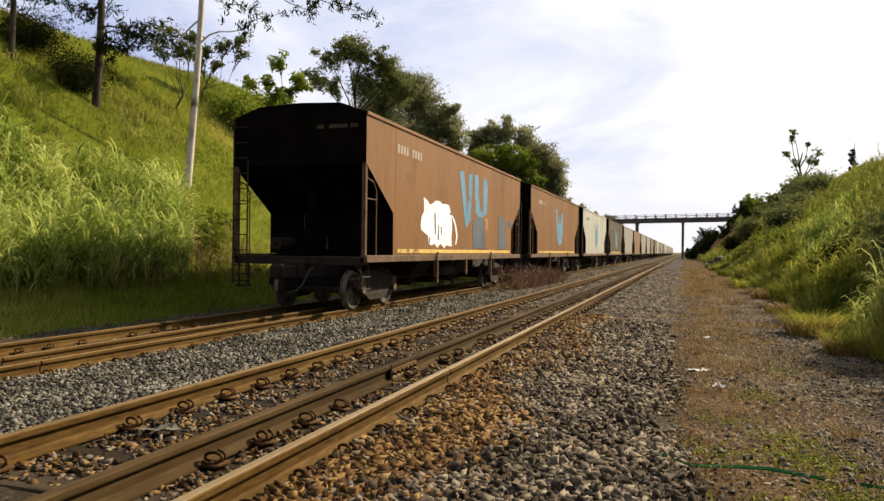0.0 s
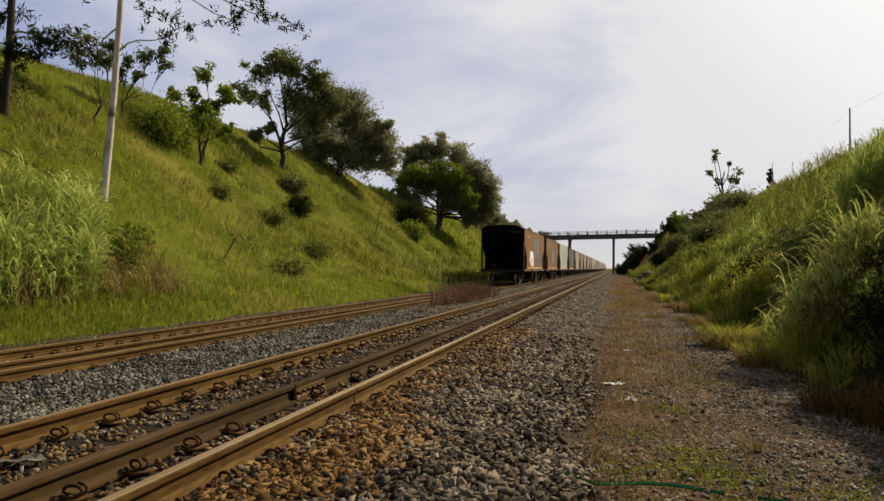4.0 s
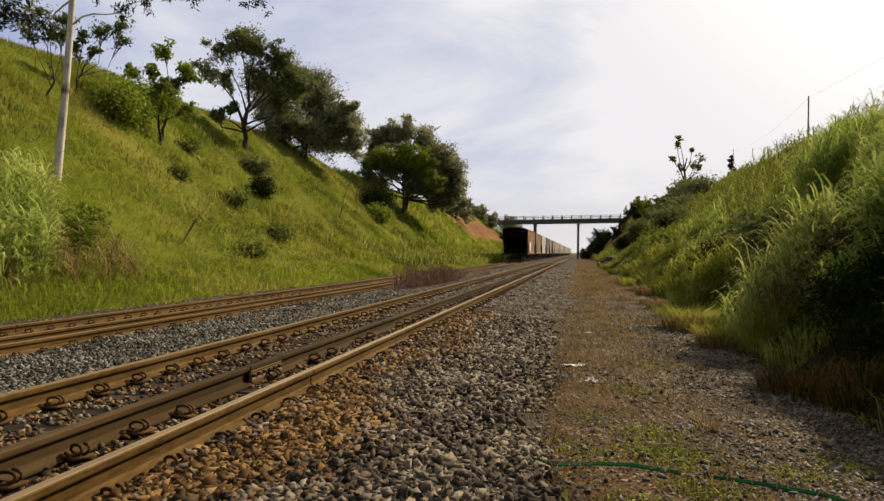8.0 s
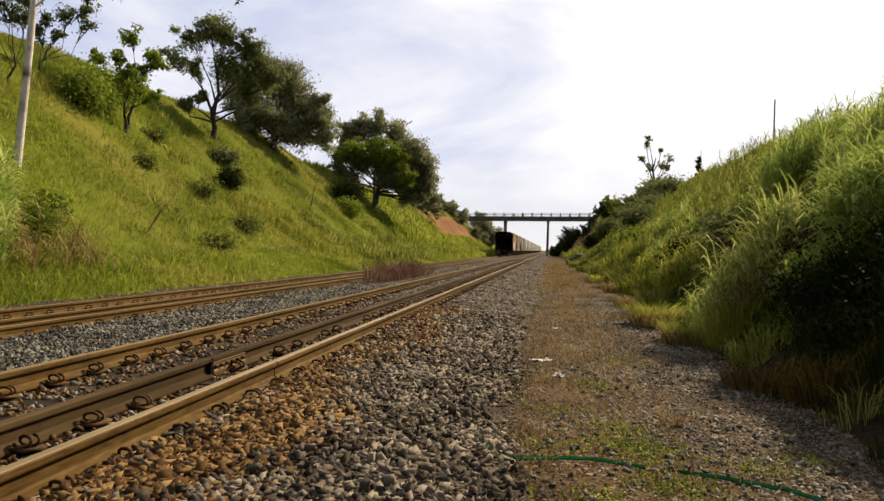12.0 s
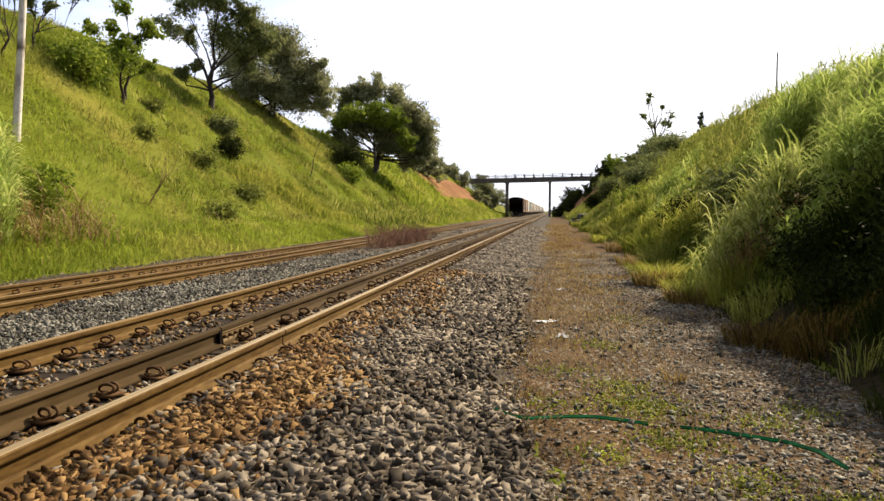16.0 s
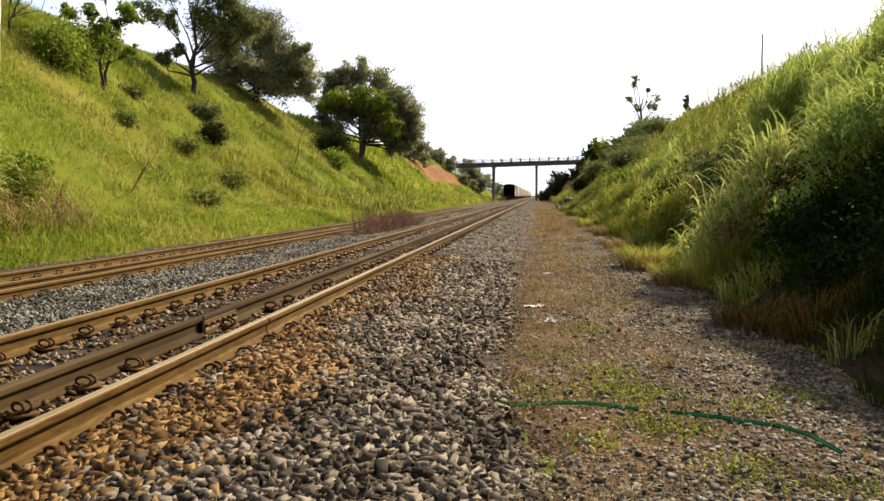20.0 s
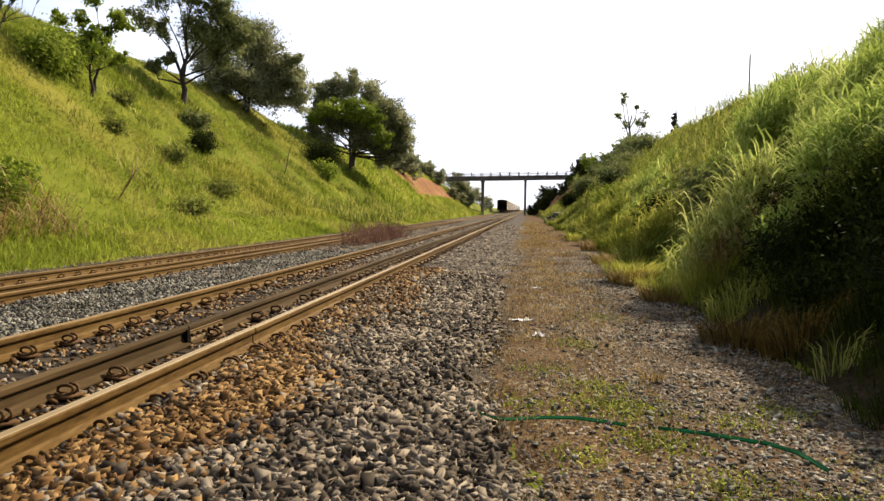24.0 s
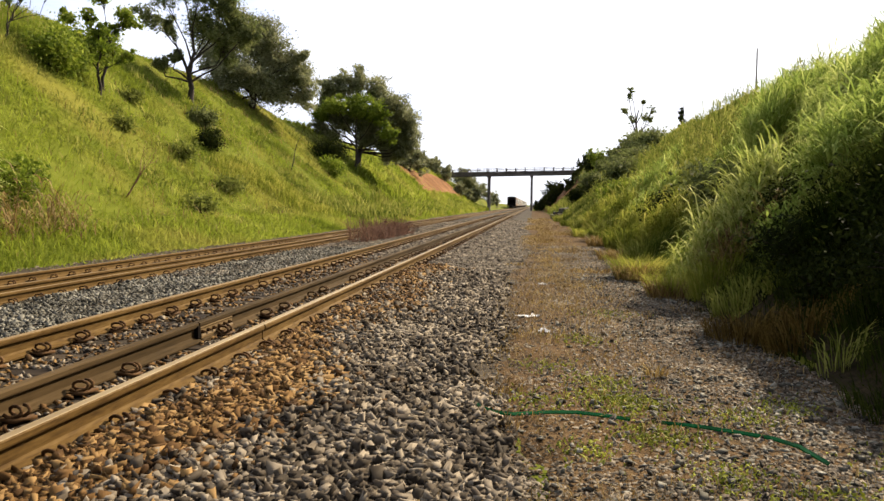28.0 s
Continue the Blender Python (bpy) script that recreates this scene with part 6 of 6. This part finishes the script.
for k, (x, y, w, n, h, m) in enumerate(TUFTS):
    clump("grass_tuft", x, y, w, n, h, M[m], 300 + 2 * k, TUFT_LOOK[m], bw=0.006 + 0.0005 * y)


def path_weeds():
    r = np.random.RandomState(260)
    xs, ys = [], []
    for cx, cy, w, n in ((0.62, 4.95, 0.42, 900), (0.55, 5.5, 0.3, 400), (0.75, 4.2, 0.3, 450), (1.35, 4.7, 0.3, 260), (1.0, 3.6, 0.3, 350), (1.7, 5.0, 0.3, 220), (0.05, 4.9, 0.3, 200), (0.3, 3.9, 0.25, 160), (1.45, 3.4, 0.25, 200), (0.5, 7.2, 0.35, 260), (0.1, 6.0, 0.3, 150), (2.0, 3.9, 0.35, 300), (0.9, 9.0, 0.5, 250)):
        xs.append(r.normal(cx, w * 0.44, int(0.75 * n)))
        ys.append(r.normal(cy, w * 0.44, int(0.75 * n)))
    x, y = np.concatenate(xs), np.concatenate(ys)
    n = len(x)
    blades("creeping_weeds", x, y, r.uniform(0.018, 0.045, n), r.uniform(0.009, 0.016, n), 1.1, M["weed"], 261, "low creeping green weeds on the path", "weeds", z=path_z(x, y))
    x, y = r.uniform(-0.5, 2.2, 60000), 2.3 + 70 * r.uniform(0, 1, 60000) ** 1.7
    k = r.uniform(0, 1, len(x)) < np.clip((0.42 + 0.5 * wave(x, y * 0.16, 2.6, 262) + 0.35 * wave(x, y * 0.6, 5.0, 264)) * (0.35 + 1.0 * np.exp(-((x - 0.25 - 0.1 * wave(0 * x, y, 0.5, 265)) / 0.5) ** 2)), 0, 1)
    x, y = x[k], y[k]
    blades("dry_stubble", x, y, r.uniform(0.02, 0.11, len(x)), 0.0035 + 0.0005 * y, 1.0, M["straw"], 263, "dry straw stubble on the path", "weeds", z=path_z(x, y))


path_weeds()


# ---- litter and line-side oddments ----
def crumpled(name, label, x, y, z, w, d, seed, mat, rz=0):
    r = np.random.RandomState(seed)
    s, n = Shape(), 5
    top = [((i / n - 0.5) * w + r.normal(0, w * 0.06), (j / n - 0.5) * d + r.normal(0, d * 0.06), abs(r.normal(0, 0.02)) + 0.012) for i in range(n + 1) for j in range(n + 1)]
    faces = [(i * (n + 1) + j, (i + 1) * (n + 1) + j, (i + 1) * (n + 1) + j + 1, i * (n + 1) + j + 1) for i in range(n) for j in range(n)]
    low = [(a, b, c - 0.006) for a, b, c in top]
    k = len(top)
    s.add(top + low, faces + [tuple(q + k for q in f[::-1]) for f in faces])
    ob = new(name, s.mesh(name, mat))
    ob.matrix_basis = pose(x, y, z, 0, 0, rz)
    return tagged(ob, label, "litter")


crumpled("paper_scrap", "crumpled white paper scrap on the path", -0.04, 8.57, -0.125, 0.26, 0.11, 70, M["litter"], 20)
crumpled("paper_scrap", "small white scrap lying on the path", 0.15, 7.53, -0.115, 0.11, 0.10, 71, M["litter"], -30)
crumpled("paper_scrap", "tiny white scrap farther along the path", 0.18, 12.2, -0.135, 0.14, 0.10, 74, M["litter"], 10)
crumpled("plastic_bag", "dirty torn plastic bag between the rails", -3.6, 3.55, 0.015, 0.22, 0.14, 72, M["stone_pale"], 60)
crumpled("rubber_scrap", "small black rubber scrap on the pale ballast", -4.86, 9.06, -0.05, 0.2, 0.14, 73, M["black"], 0)


def rubble():
    t = thing("rubble_heap", "small heap of pale and dark rubble below the bank", "rubble", at=pose(2.5, 72.0, float(ground_z(2.5, 72.0))))
    r = np.random.RandomState(77)
    for k in range(9):
        s = Shape()
        c0, q = r.normal(0, 0.45, 3), r.uniform(0.2, 0.42)
        s.add([(c0[0] + q * (a + r.uniform(-0.3, 0.3)), c0[1] + q * (e + r.uniform(-0.3, 0.3)), abs(c0[2]) * 0.5 + q * (g + r.uniform(-0.3, 0.3)) + q * 0.5) for a in (-1, 1) for e in (-1, 1) for g in (-1, 1)],
              [(0, 1, 3, 2), (4, 6, 7, 5), (0, 4, 5, 1), (2, 3, 7, 6), (0, 2, 6, 4), (1, 5, 7, 3)])
        part("stone", s, M["stone_pale"] if k % 3 == 0 else M["black"] if k % 3 == 1 else M["stone"], t)


rubble()


def ribbon():
    """Green plastic strap that snakes over the path, partly buried."""
    t = thing("plastic_strap", "green plastic strap lying across the gravel path", "strap")
    line = [(-0.36, 4.72), (-0.31, 4.61), (-0.22, 4.53), (-0.10, 4.52), (0.10, 4.56), (0.30, 4.57), (0.49, 4.54), (0.62, 4.48), (0.80, 4.44), (1.03, 4.37), (1.22, 4.32), (1.38, 4.25), (1.47, 4.08), (1.52, 3.82)]
    for a, b in ((0, 7), (8, 13)):
        s = Shape()
        pts = line[a:b + 1]
        for i, (x, y) in enumerate(pts):
            j = min(i + 1, len(pts) - 1)
            q = Vector((pts[j][0] - pts[max(i - 1, 0)][0], pts[j][1] - pts[max(i - 1, 0)][1], 0)).normalized()
            nrm = Vector((-q.y, q.x, 0)) * (0.008 if i not in (0, len(pts) - 1) else 0.006)
            z = float(path_z(x, y)) + 0.020 + 0.006 * math.sin(i * 1.7)
            for dz in (0.004, -0.004):
                for sg in (1, -1):
                    s.v.append((x + sg * nrm.x, y + sg * nrm.y, z + dz + sg * 0.006))
        n = len(pts)
        for i in range(n - 1):
            k = i * 4
            s.f += [(k, k + 1, k + 5, k + 4), (k + 2, k + 6, k + 7, k + 3), (k, k + 4, k + 6, k + 2), (k + 1, k + 3, k + 7, k + 5)]
        part("strap_length", s, M["plastic"], t)


ribbon()


# ---- poles and wires on the bank ----
def make_pole(x, y, h, arm):
    z = float(ground_z(x, y)) - 0.3
    t = thing("utility_pole", "thin grey utility pole on the skyline of the bank", "utility pole", "poles along the bank", pose(x, y, z))
    part("post", Shape().tube([(0, 0, 0), (0, 0, h + 0.3)], [0.06, 0.04], 8), M["pole"], t)
    if arm:
        part("crossarm", Shape().box(-0.4, 0.4, -0.04, 0.04, h - 0.1, h), M["pole"], t)
    return (x, y, z + h + 0.2)


tops = [make_pole(13.15, 45.4, 3.49, False), make_pole(22.76, 115, 8.09, False), make_pole(15.5, 2.0, 5.6, False)]


def make_wire(a, b, sag):
    pts = [Vector(a).lerp(Vector(b), q) - Vector((0, 0, sag * 4 * q * (1 - q))) for q in np.linspace(0, 1, 14)]
    ob = new("overhead_wire", Shape().tube(pts, 0.0032, 4).mesh("overhead_wire", M["black"]))
    return tagged(ob, "thin overhead wire between the poles", "wire")


make_wire(tops[0], tops[1], 0.8)
make_wire(tops[2], tops[0], 0.5)


# ---- what moves ----
TRAVEL = [(0, 13.2), (1, 22.9), (3, 42.4), (5, 62.3), (8, 91.5), (11.5, 125.0), (15, 157.5), (17, 175.5), (21, 211.0), (24, 237.0), (27, 262.5), (28, 271.0)]


def motions():
    for k, w in enumerate(WAGONS):
        walk(w, [(t, pose(-8.165, y + k * STEP, -0.06)) for t, y in TRAVEL])
    ts, ys = [t for t, _ in TRAVEL], [y for _, y in TRAVEL]
    turn = [(j / 15, -math.degrees((float(np.interp(j / 15, ts, ys)) - ys[0]) / 0.42)) for j in range(28 * 15 + 1)]
    for a in WHEELSETS:
        x, y, z = a.location
        walk(a, [(t, pose(x, y, z, d)) for t, d in turn])


motions()
